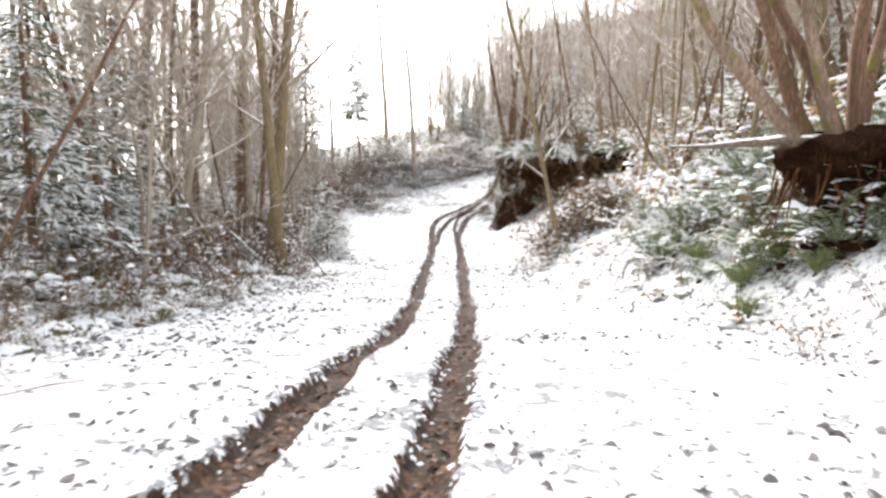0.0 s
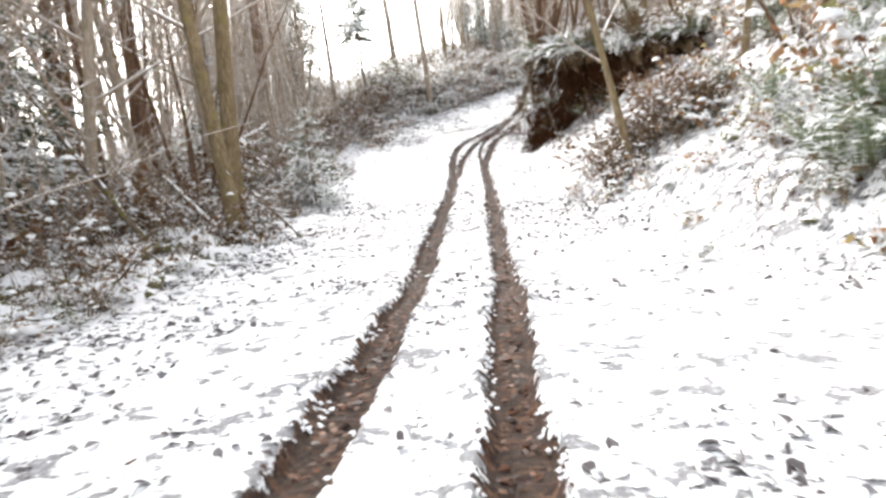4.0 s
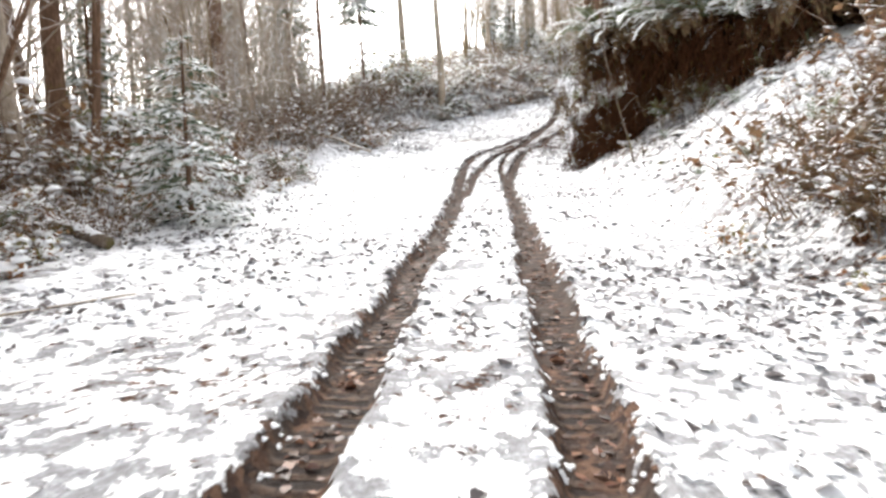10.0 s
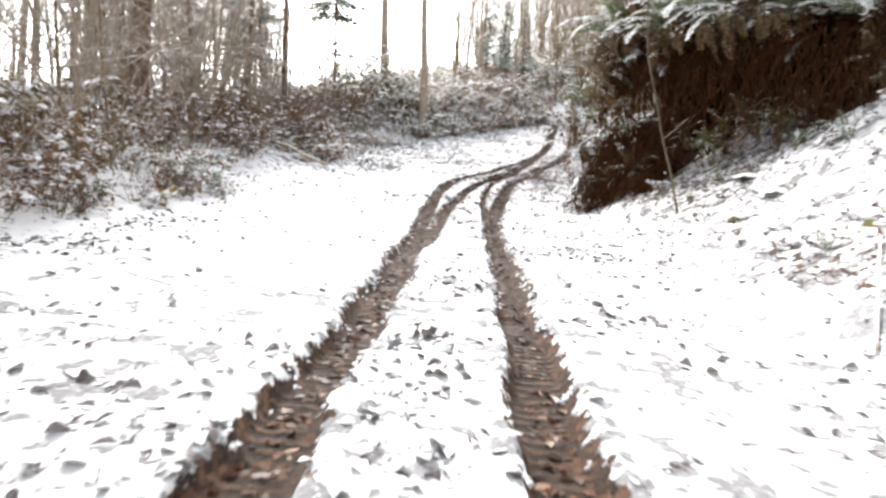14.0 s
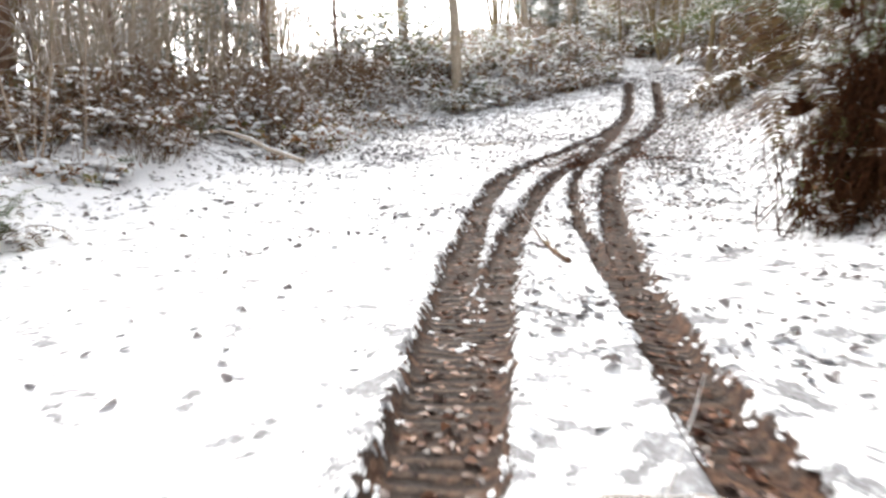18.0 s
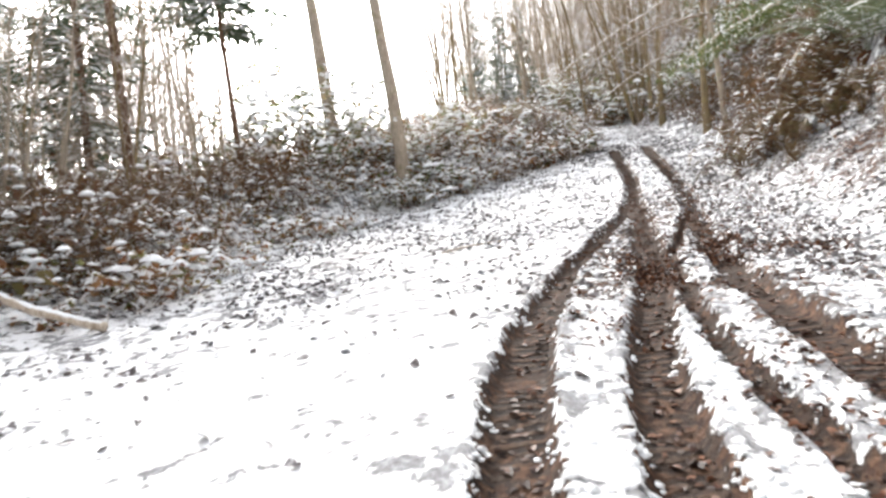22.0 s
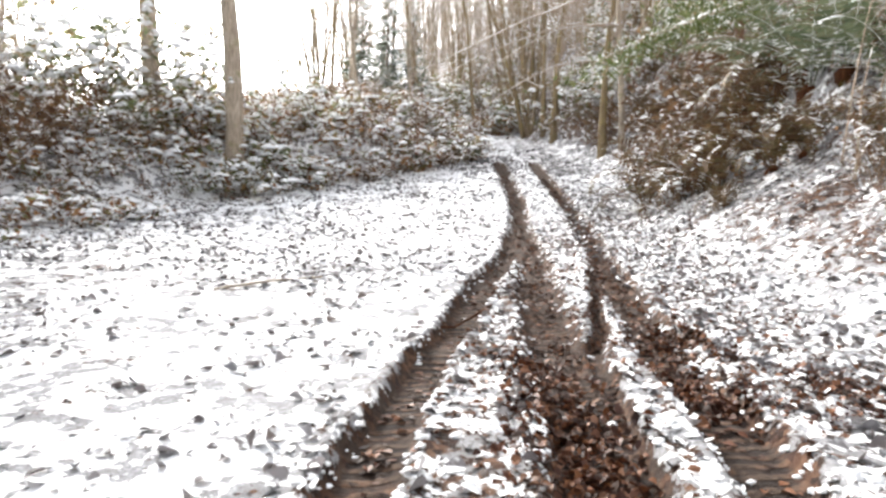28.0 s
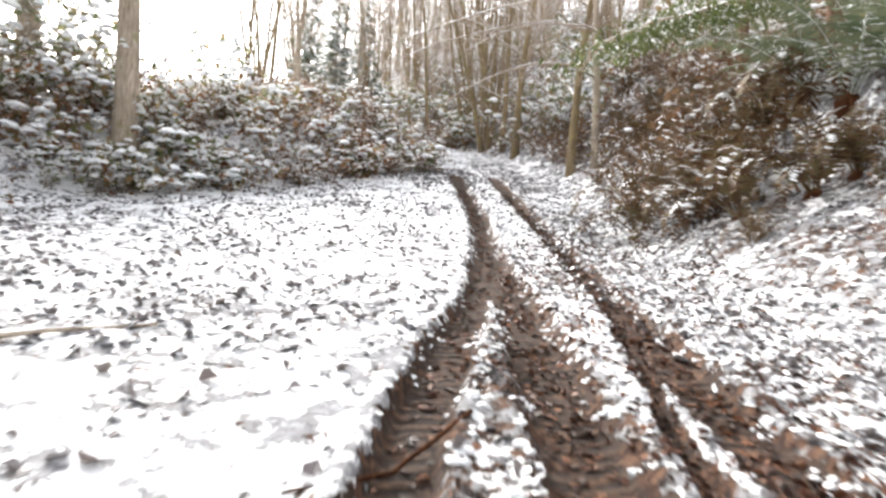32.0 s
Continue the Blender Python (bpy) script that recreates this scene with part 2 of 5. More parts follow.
def ground_material():
    n = Nodes("snowy_forest_floor")
    rut, litter, earth = n.attr("rut"), n.attr("litter"), n.attr("earth")
    fine, mid, big = n.noise(26, 6, 0.65), n.noise(7, 4, 0.6), n.noise(1.3, 3, 0.5)
    # snow
    snow = n.ramp(n.noise(12, 5, 0.6), (0.3, (0.8, 0.82, 0.85)), (0.7, (0.9, 0.91, 0.92)))
    # thin wet snow over leaves
    thin = n.math("ADD", n.math("MULTIPLY", n.noise(9, 4, 0.6), 0.52), n.math("MULTIPLY", n.noise(3.0, 2, 0.5), 0.48))
    thin = n.math("ADD", thin, n.math("MULTIPLY", n.step(rut, -1.2, -0.1), 0.045))
    thin = n.math("ADD", thin, n.math("MULTIPLY", n.math("SUBTRACT", litter, 0.22), 0.45))
    thin = n.math("ADD", thin, n.math("MULTIPLY", n.attr("melt"), 0.05))
    thin = n.step(thin, 0.545, 0.562)
    slush = n.ramp(fine, (0.36, (0.075, 0.07, 0.072)), (0.52, (0.17, 0.168, 0.178)), (0.68, (0.42, 0.43, 0.46)))
    snow = n.mix(n.math("MULTIPLY", thin, 0.85), snow, slush)
    # trodden leaves and mud
    cells = n.add("ShaderNodeTexVoronoi", Scale=24.0)
    n.link(n.coord.outputs["Object"], cells.inputs["Vector"])
    pick = n.add("ShaderNodeSeparateColor")
    n.link(cells.outputs["Color"], pick.inputs[0])
    leaves = n.ramp(pick.outputs[0], (0.1, (0.018, 0.009, 0.006)), (0.35, (0.047, 0.021, 0.012)), (0.6, (0.08, 0.039, 0.022)), (0.85, (0.13, 0.07, 0.042)))
    mud = n.ramp(fine, (0.3, (0.022, 0.014, 0.01)), (0.7, (0.07, 0.046, 0.034)))
    floor = n.mix(n.step(mid, 0.42, 0.58), mud, leaves)
    soil = n.ramp(n.noise(5, 6, 0.7), (0.3, (0.006, 0.003, 0.002)), (0.52, (0.025, 0.01, 0.006)), (0.75, (0.09, 0.035, 0.018)))
    # the edge of the snow is ragged
    rag = n.math("MULTIPLY", n.math("SUBTRACT", n.math("ADD", n.math("MULTIPLY", n.noise(11, 3, 0.55), 0.7), n.math("MULTIPLY", mid, 0.5)), 0.6), 1.7)
    bare = n.step(n.math("ADD", rut, rag), -0.14, -0.04)
    spots = n.math("ADD", n.math("MULTIPLY", mid, 0.45), n.math("ADD", n.math("MULTIPLY", fine, 0.4), n.math("MULTIPLY", big, 0.15)))
    cover = n.math("SUBTRACT", n.math("ADD", litter, spots), 1.0)
    bare = n.math("MAXIMUM", bare, n.step(cover, -0.185, -0.145))
    # tyre lugs pressed across the ruts, with the grooves' shadow painted between them
    pos = n.add("ShaderNodeSeparateXYZ")
    n.link(n.coord.outputs["Object"], pos.inputs[0])
    lug = n.math("SINE", n.math("ADD", n.math("MULTIPLY", pos.outputs["Y"], 62.0), n.math("MULTIPLY", mid, 5.0)))
    tread = n.math("MULTIPLY", n.step(rut, 0.05, 0.4), n.math("MULTIPLY", n.step(n.noise(2.6, 3, 0.5), 0.38, 0.56), n.math("ADD", 0.12, n.math("MULTIPLY", n.step(pos.outputs["Y"], 12.0, 17.0), 0.88))))
    lug = n.math("MULTIPLY", n.step(lug, -0.25, 0.45), tread)
    groove_shade = n.math("MAXIMUM", 0.0, n.math("SUBTRACT", tread, lug))
    # painted groove shadow darkens the mud; lug tops get a lighter brown
    floor = n.mix(n.math("MULTIPLY", lug, n.math("MULTIPLY", n.step(fine, 0.35, 0.55), 0.55)), n.mix(n.math("MULTIPLY", groove_shade, 0.85), floor, (0.014, 0.009, 0.007)), (0.1, 0.066, 0.046))
    col = n.mix(bare, snow, floor)
    col = n.mix(n.step(n.math("ADD", earth, n.math("MULTIPLY", n.math("SUBTRACT", mid, 0.5), 0.8)), 0.45, 0.6), col, soil)
    h = n.math("ADD", n.math("MULTIPLY", lug, 1.0), n.math("ADD", n.math("MULTIPLY", fine, 0.9), n.math("SUBTRACT", n.math("MULTIPLY", n.math("SUBTRACT", 1.0, bare), 0.5), n.math("MULTIPLY", thin, 0.4))))
    rough = n.math("ADD", 0.75, n.math("MULTIPLY", bare, 0.15))
    return n.finish(col, rough, h, 0.75, 0.03)


GROUND_MAT = ground_material()


# ---- the lie of the land ----
def lattice(ix, iy, seed):
    h = (ix.astype(np.int64) * 374761393 + iy.astype(np.int64) * 668265263 + seed * 982451653) & 0x7FFFFFFF
    h = ((h ^ (h >> 13)) * 1274126177) & 0x7FFFFFFF
    return ((h ^ (h >> 16)) & 0xFFFF) / 65535.0


def bumps(x, y, size, seed):
    """Smooth random relief between -1 and 1."""
    u, v = np.asarray(x) / size, np.asarray(y) / size
    i, j = np.floor(u), np.floor(v)
    f, g = u - i, v - j
    f, g = f * f * (3 - 2 * f), g * g * (3 - 2 * g)
    a, b = lattice(i, j, seed), lattice(i + 1, j, seed)
    c, d = lattice(i, j + 1, seed), lattice(i + 1, j + 1, seed)
    return 2 * (a * (1 - f) * (1 - g) + b * f * (1 - g) + c * (1 - f) * g + d * f * g) - 1


def smooth(e0, e1, v):
    t = np.clip((np.asarray(v) - e0) / (e1 - e0), 0, 1)
    return t * t * (3 - 2 * t)


def soft_curve(ys, vs, width):
    """A curve through the stations, rounded over that many metres."""
    at = np.arange(-420, 520, 0.25)
    k = int(width / 0.25) | 1
    w = np.hanning(k + 2)[1:-1]
    line = np.interp(np.pad(at, k // 2, mode="linear_ramp", end_values=(at[0] - k / 8, at[-1] + k / 8)), ys, vs)
    line = np.convolve(line, w / w.sum(), mode="valid")
    return lambda y: np.interp(y, at, line)


grade = soft_curve([-60, -30, -10, 0, 6, 10, 14, 18, 22, 26, 30, 33, 36, 40, 45, 50, 53, 56, 60, 63, 66, 70, 74, 90, 200],
                   [2, 1, 0.45, 0, -0.27, -0.5, -0.7, -0.73, -0.52, -0.32, -0.1, 0.1, 0.4, 1.05, 1.75, 2.6, 3.3, 4.15, 5.4, 6.3, 7.3, 8.5, 9.3, 10.4, 10.5], 4)
left_edge = soft_curve([-60, 0, 8, 20, 30, 38, 45, 50, 52, 54, 56, 57.5, 59, 61, 66, 72, 90, 200], [-5, -4.4, -4.6, -4.5, -5.1, -5.6, -5.2, -4.7, -4.0, -2.8, -0.6, 1.4, 3.1, 4.3, 5.4, 5.2, 1, -30], 2)
right_edge = soft_curve([-60, 0, 6, 10, 14, 20, 25, 30, 34, 37, 40, 45, 50, 55, 58, 62, 70, 90, 200],
                        [6, 5.4, 4.9, 4.2, 3.5, 2.6, 2.3, 2.4, 2.6, 3.0, 3.4, 4.3, 5.4, 7.1, 7.9, 8.3, 8.1, 5, -24], 3)
left_rise = soft_curve([-60, 0, 20, 35, 45, 55, 65, 200], [0.2, 0.2, 0.5, 0.6, 0.9, 1.3, 1.2, 1], 4)
# four wheel tracks: an outer pair all the way, an inner pair that joins it
track_l = soft_curve([-60, -10, 0, 3, 5, 7, 9, 12, 18, 22, 26, 31, 34, 36, 38, 40, 41.5, 43, 45, 47, 50, 53, 55, 57, 59, 62, 66, 72, 90, 200],
                     [-8, -3, -1.6, -1.2, -1.06, -0.89, -0.74, -0.65, -0.6, -0.52, -0.46, -0.52, -0.6, -0.58, -0.5, -0.15, 0.2, 0.66, 1.4, 2.2, 3.25, 4.05, 4.5, 4.85, 5.2, 5.8, 6.4, 6.3, 2.4, -28], 1.5)
track_r = soft_curve([-60, -10, 0, 3, 5, 8, 13, 18, 23, 27, 31, 34, 36, 38, 40, 41.5, 43, 45, 47, 50, 53, 55, 57, 59, 62, 66, 72, 90, 200],
                     [-7, -1.8, -0.5, -0.14, 0.06, 0.28, 0.5, 0.6, 0.7, 0.75, 0.76, 0.7, 0.66, 0.75, 1.05, 1.4, 1.85, 2.65, 3.45, 4.5, 5.3, 5.7, 6.05, 6.35, 6.95, 7.5, 7.4, 3.5, -27], 1.5)
track_l2 = soft_curve([-60, 27, 30, 33, 35, 36.6, 38.5, 40.2, 42, 44.7, 48, 50, 54, 58, 66, 200], [-0.3, -0.36, -0.33, -0.28, -0.18, 0, 0.3, 0.8, 1.35, 2.0, 2.85, 3.3, 4.35, 5.05, 6.4, -28], 1.5)
track_r2 = soft_curve([-60, 27, 31, 32.7, 35.9, 39.3, 40.8, 42.5, 46.4, 50, 53, 57, 62, 66, 200], [0.75, 0.75, 0.72, 0.8, 1.04, 1.5, 1.75, 2.25, 3.35, 4.55, 5.35, 6.1, 7.0, 7.5, -27], 1.5)


def rut_margin(x, y):
    """1 in the middle of a wheel track, 0 at its edge, below 0 outside."""
    later = smooth(27, 31, y)
    wob = 0.03 * bumps(x * 0, y, 0.7, 5) + 0.004 * bumps(x + 0.6 * y, y - 0.6 * x, 0.11, 9) + 0.02 * bumps(x + 0.5 * y, y - 0.5 * x, 0.37, 10)
    out = 1 - np.abs(x - track_l(y) + wob) / (0.165 + 0.02 * bumps(x * 0, y, 1.7, 6))
    out = np.maximum(out, 1 - np.abs(x - track_r(y) + wob) / (0.165 + 0.02 * bumps(x * 0, y, 1.9, 8) - 0.04 * smooth(31, 34, y) + 0.04 * smooth(46, 49, y)) - 0.45 * smooth(32, 35, y) * (1 - smooth(46, 49, y)))
    out = np.maximum(out, np.where(y > 28, 1, -4) - np.abs(x - track_l2(y)) / (0.02 + 0.14 * later + 0.06 * smooth(40, 44, y)))
    out = np.maximum(out, np.where(y > 28, 1, -4) - np.abs(x - track_r2(y)) / (0.02 + 0.15 * later + 0.04 * smooth(40, 44, y)))
    return np.clip(out - 4 * smooth(60, 63, y), -3, 1)


# the undercut nose of the bank: its face runs from (FACE_X, FACE_Y) towards the walker's right
FACE_X, FACE_Y = 3.35, 35.6
FACE_U, FACE_W = (0.507, -0.862), (0.862, 0.507)


def nose(x, y):
    """How far behind the earth face a place lies, and how much the nose counts there."""
    u = (x - FACE_X) * FACE_U[0] + (y - FACE_Y) * FACE_U[1]
    w = (x - FACE_X) * FACE_W[0] + (y - FACE_Y) * FACE_W[1]
    w = w + 0.45 * bumps(u, u * 0, 1.7, 31) + 0.16 * bumps(u, w * 0 + 3, 0.5, 32) + 0.1 * bumps(x, y, 0.35, 34)
    # the near end is rounded off
    end = np.maximum(0, 0.2 - u)
    w = w - 2.2 * end * end
    keep = (1 - smooth(0.3, 2.2, end)) * (1 - smooth(8.5, 12, u))
    return w, keep


def height(x, y, detail=True):
    x, y = np.asarray(x, float), np.asarray(y, float)
    z = grade(y) + 0.06 * bumps(x, y, 3.1, 1)
    d = x - right_edge(y)
    slope = 0.7 - 0.27 * smooth(22.5, 27, y) * (1 - smooth(31.5, 34.5, y)) - 0.2 * smooth(41, 45, y) * (1 - smooth(58, 63, y))
    bank = np.where(d < 5, slope * np.maximum(d, 0), slope * 5 + 0.42 * (d - 5))
    bank = np.where(d > 25, slope * 5 + 8.4 + 0.12 * (d - 25), bank)
    bank = bank * smooth(-0.3, 1.2, d) + 1.5 * smooth(2.6, 4.0, d) * smooth(46.5, 49.5, y) * (1 - smooth(60, 66, y))
    e = left_edge(y) - x
    verge = left_rise(y) * smooth(0, 2.6, e) - 0.13 * np.clip(e - 8, 0, 120)
    z0 = z + bank + verge
    w, keep = nose(x, y)
    # talus that climbs the face towards its near end
    along = (x - FACE_X) * FACE_U[0] + (y - FACE_Y) * FACE_U[1]
    z0 = z0 + 0.95 * smooth(2.0, 6.8, along) * (1 - smooth(9.5, 14, along)) * smooth(-2.8, 0.6, w) * (1 - smooth(3, 8, w))
    top = grade(y) + 3.7 + 0.12 * np.clip(w, 0, 9) + 0.3 * bumps(x, y, 1.1, 33)
    rise = np.maximum(top - z0, 0) * smooth(1.6, 2.2, w) * keep
    z0 = z0 + rise
    hill = 0.3 * np.clip(y - 72, 0, 70) * smooth(-14, 6, x - 0.25 * (y - 72))
    z0 = z0 + hill
    off = smooth(0, 1.5, np.maximum(d, e))
    z0 = z0 + off * (0.16 * bumps(x, y, 1.9, 2) + 0.06 * bumps(x, y, 0.6, 3))
    if detail:
        z0 = z0 + 0.022 * bumps(x, y, 0.45, 4) + 0.011 * bumps(x, y, 0.16, 7)
        m = rut_margin(x, y)
        z0 = z0 - 0.095 * smooth(-0.2, 0.3, m) + 0.02 * smooth(-0.9, -0.3, m) * (1 - smooth(-0.3, 0.0, m))
    return z0


def gz(x, y):
    return float(height(np.array([x]), np.array([y]))[0])


def set_ground():
    cols = np.concatenate([-np.geomspace(420, 5.0, 46), np.arange(-4.9, -1.2, 0.13), np.arange(-1.15, 1.75, 0.034), np.arange(1.8, 7.4, 0.13), np.geomspace(7.5, 420, 44)])
    rows = np.concatenate([-np.geomspace(320, 2.2, 40), np.arange(-2.0, 49.0, 0.058), np.arange(49.05, 62, 0.14), np.geomspace(62.2, 480, 50)])
    yy, oo = np.meshgrid(rows, cols, indexing="ij")
    xx = oo + track_l(yy) + 0.6
    zz = height(xx, yy)
    nr, nc = yy.shape
    verts = np.stack([xx, yy, zz], -1).reshape(-1, 3)
    i = np.arange(nr - 1)[:, None] * nc + np.arange(nc - 1)[None, :]
    quads = np.stack([i, i + 1, i + nc + 1, i + nc], -1).reshape(-1, 4)
    me = bpy.data.meshes.new("ground")
    me.from_pydata(verts.tolist(), [], quads.tolist())
    me.polygons.foreach_set("use_smooth", np.ones(len(quads), bool))
    d = xx - right_edge(yy)
    e = left_edge(yy) - xx
    off = smooth(-0.2, 1.4, np.maximum(d, e))
    wide = 0.35 * smooth(39, 41, yy) * (1 - smooth(44, 46, yy))
    mid = (1 - smooth(1.0 + wide, 1.7 + 1.6 * wide, np.abs(xx - track_l(yy) - 1.25 - wide))) * smooth(36, 42, yy) * (1 - 0.75 * smooth(43.8, 47, yy))
    litter = 0.2 + 0.025 * smooth(36, 40, yy) * smooth(-0.6, 0.4, d) + 0.03 * bumps(xx, yy, 0.9, 46) + 0.035 * smooth(39, 43, yy) * (1 - 0.6 * smooth(50, 56, yy)) + 0.1 * mid + 0.06 * np.where(e > -1, 0.35, 1.0) * off + 0.05 * smooth(1, 6, e) + 0.04 * bumps(xx, yy, 2.3, 45)
    w, keep = nose(xx, yy)
    steep = np.hypot(np.gradient(zz, axis=0) / np.gradient(yy, axis=0), np.gradient(zz, axis=1) / np.gradient(xx, axis=1))
    u = (xx - FACE_X) * FACE_U[0] + (yy - FACE_Y) * FACE_U[1]
    apron = (1 - smooth(0.7, 1.5, -w)) * (w < 0.5) * smooth(1.2, 2.4, u) * (1 - smooth(5.0, 7.0, u)) * 0.75
    foot = smooth(0.5, 1.2, d) * (1 - smooth(4.4, 6.0, d)) * smooth(20.5, 23.5, yy) * (1 - smooth(32.5, 34, yy))
    litter = litter + 0.1 * (1 - smooth(0.25, 0.55, np.abs(xx - track_r2(yy) - 0.1))) * smooth(34.5, 36, yy) * (1 - smooth(40, 42, yy)) + 0.04 * apron + 0.03 * foot - 0.07 * smooth(26, 29, yy) * (1 - smooth(39, 42, yy)) * smooth(-0.2, 0.8, track_l(yy) - xx) + 0.03 * smooth(11, 15, yy) * (1 - smooth(22, 26, yy))
    earth = smooth(1.1, 1.7, steep) * (d > -0.6) * (yy > 20) * (yy < 38)
    melt = smooth(36, 40, yy) * smooth(-2.0, -0.6, d) + 0.25 * smooth(40, 43, yy) * (xx < track_l(yy)) + 0.25 * smooth(10, 14, yy) * (1 - smooth(24, 28, yy))
    for name, v in (("rut", rut_margin(xx, yy)), ("litter", litter), ("earth", earth), ("melt", melt)):
        a = me.attributes.new(name, "FLOAT", "POINT")
        a.data.foreach_set("value", np.ascontiguousarray(v, dtype=np.float32).ravel())
    me.materials.append(GROUND_MAT)
    return tagged(new("ground", me), "snow-covered forest track with muddy leafy wheel ruts", "ground", kind="structure")


set_ground()


# ---- building tools ----
class Geo:
    """Vertices and faces of one part."""

    def __init__(self):
        self.v, self.f = [], []

    def add(self, verts, faces):
        k = len(self.v)
        self.v += [tuple(p) for p in verts]
        self.f += [tuple(i + k for i in f) for f in faces]

    def tube(self, path, radii, sides=6, wob=0.0, rng=None, cap=True):
        path = [Vector(p) for p in path]
        k, n = len(self.v), len(path)
        side = Vector((1, 0, 0))
        for i, p in enumerate(path):
            way = (path[min(i + 1, n - 1)] - path[max(i - 1, 0)]).normalized()
            side = side - way * side.dot(way)
            if side.length < 0.1:
                side = way.orthogonal()
            side.normalize()
            over = way.cross(side)
            for s in range(sides):
                a = 2 * math.pi * s / sides
                r = radii[i] * (1 + (wob * (rng.random() - 0.5) if wob else 0))
                q = p + side * (r * math.cos(a)) + over * (r * math.sin(a))
                self.v.append((q.x, q.y, q.z))
        for i in range(n - 1):
            for s in range(sides):
                a, b = k + i * sides + s, k + i * sides + (s + 1) % sides
                self.f.append((a, b, b + sides, a + sides))
        if cap:
            self.f.append(tuple(k + s for s in range(sides))[::-1])
            self.f.append(tuple(k + (n - 1) * sides + s for s in range(sides)))

    def leaf(self, at, along, over, length, width, fold=0.25):
        """A pointed leaf with a folded midrib: four triangles' worth of two quads."""
        a, o = Vector(along).normalized(), Vector(over)
        s = a.cross(o).normalized()
        o = s.cross(a)
        p = Vector(at)
        mid, tip = p + a * length * 0.5 + o * width * 0.1, p + a * length
        l = p + a * length * 0.45 + s * width * 0.5 + o * width * fold
        r = p + a * length * 0.45 - s * width * 0.5 + o * width * fold
        self.add([p, l, tip, r, mid], [(0, 4, 1), (1, 4, 2), (0, 3, 4), (3, 2, 4)])

    def mesh(self, name, mat, smooth_shade=True):
        me = bpy.data.meshes.new(name)
        me.from_pydata(self.v, [], self.f)
        if smooth_shade:
            me.polygons.foreach_set("use_smooth", [True] * len(me.polygons))
        me.materials.append(mat)
        return me


def part(name, geo, mat, parent, label="", smooth_shade=True):
    ob = new(name, geo if isinstance(geo, bpy.types.Mesh) else geo.mesh(name, mat, smooth_shade))
    ob.parent = parent
    return tagged(ob, label)


def turn(seed):
    return random.Random(seed)


def spread(x, y, rot=0.0, size=1.0, sink=0.04, tilt=(0, 0), z=None):
    """A pose on the ground."""
    return pose(x, y, (gz(x, y) if z is None else z) - sink, tilt[0], tilt[1], rot) @ Matrix.Scale(size, 4)


PROTO = {}


def place(key, build, m, label="", group=""):
    """Puts one thing of a kind at a pose; repeats share their meshes."""
    if key not in PROTO:
        ob = build()
        ob.matrix_basis = m
        PROTO[key] = ob
    else:
        ob = copy_thing(PROTO[key], m)
    return tagged(ob, label, "", group)


def bend(start, way, length, steps, rng, droop=0.0, wander=0.1):
    """A wandering line, as a list of points."""
    p, w = Vector(start), Vector(way).normalized()
    line = [p.copy()]
    for _ in range(steps):
        w = (w + Vector((rng.gauss(0, wander), rng.gauss(0, wander), rng.gauss(0, wander) + droop))).normalized()
        p = p + w * (length / steps)
        line.append(p.copy())
    return line


def taper(r0, r1, n):
    return [r0 + (r1 - r0) * i / (n - 1) for i in range(n)]


# ---- trees ----
def bare_tree(seed, tall, r, first=0.35, limbs=16, mat=None, lean=(0, 0), spreadout=0.55, wander=0.05, twigs=4):
    rng = turn(seed)
    root = new("bare_tree")
    trunk, crown = Geo(), Geo()
    n = 12
    line = bend((0, 0, -0.3), (lean[0], lean[1], 1), tall, n, rng, 0.03, wander)
    radii = [r * (1.0 + 0.35 * max(0, 1 - i * 1.6)) * (1 - 0.88 * i / n) for i in range(n + 1)]
    trunk.tube(line, radii, 9, 0.1, rng)
    for k in range(limbs):
        f = first + (0.97 - first) * (k + rng.random()) / limbs
        i = min(int(f * n), n - 1)
        p = line[i].lerp(line[i + 1], f * n - i)
        a = rng.random() * 2 * math.pi
        rise = 0.5 + 0.7 * rng.random()
        ln = tall * (0.26 * (1.05 - f) + 0.05) * (0.7 + 0.6 * rng.random()) * spreadout / 0.55
        w = (math.cos(a), math.sin(a), rise)
        br = bend(p, w, ln, 4, rng, 0.06, 0.14)
        r0 = max(0.02, radii[i] * 0.4)
        crown.tube(br, taper(r0, 0.009, 5), 4, cap=False)
        for _ in range(twigs):
            j = rng.randrange(1, 5)
            q = br[j]
            b = rng.random() * 2 * math.pi
            tw = bend(q, (math.cos(b) + w[0] * 0.6, math.sin(b) + w[1] * 0.6, 0.5 + rng.random()), ln * (0.3 + 0.3 * rng.random()), 2, rng, 0.05, 0.2)
            crown.tube(tw, taper(max(0.01, r0 * 0.4), 0.006, 3), 3, cap=False)
            for _ in range(4):
                b = rng.random() * 2 * math.pi
                tw2 = bend(tw[rng.randrange(3)], (math.cos(b), math.sin(b), 0.7), ln * (0.15 + 0.2 * rng.random()), 1, rng, 0.0, 0.2)
                crown.tube(tw2, [0.008, 0.005], 3, cap=False)
    part("trunk", trunk, mat or BARK_GREY, root)
    tagged(part("crown", crown, TWIG, root, "thin leafless branches and twigs"), kind="stuff")
    return tagged(root, "tall slender leafless tree with grey-brown bark", "tree")


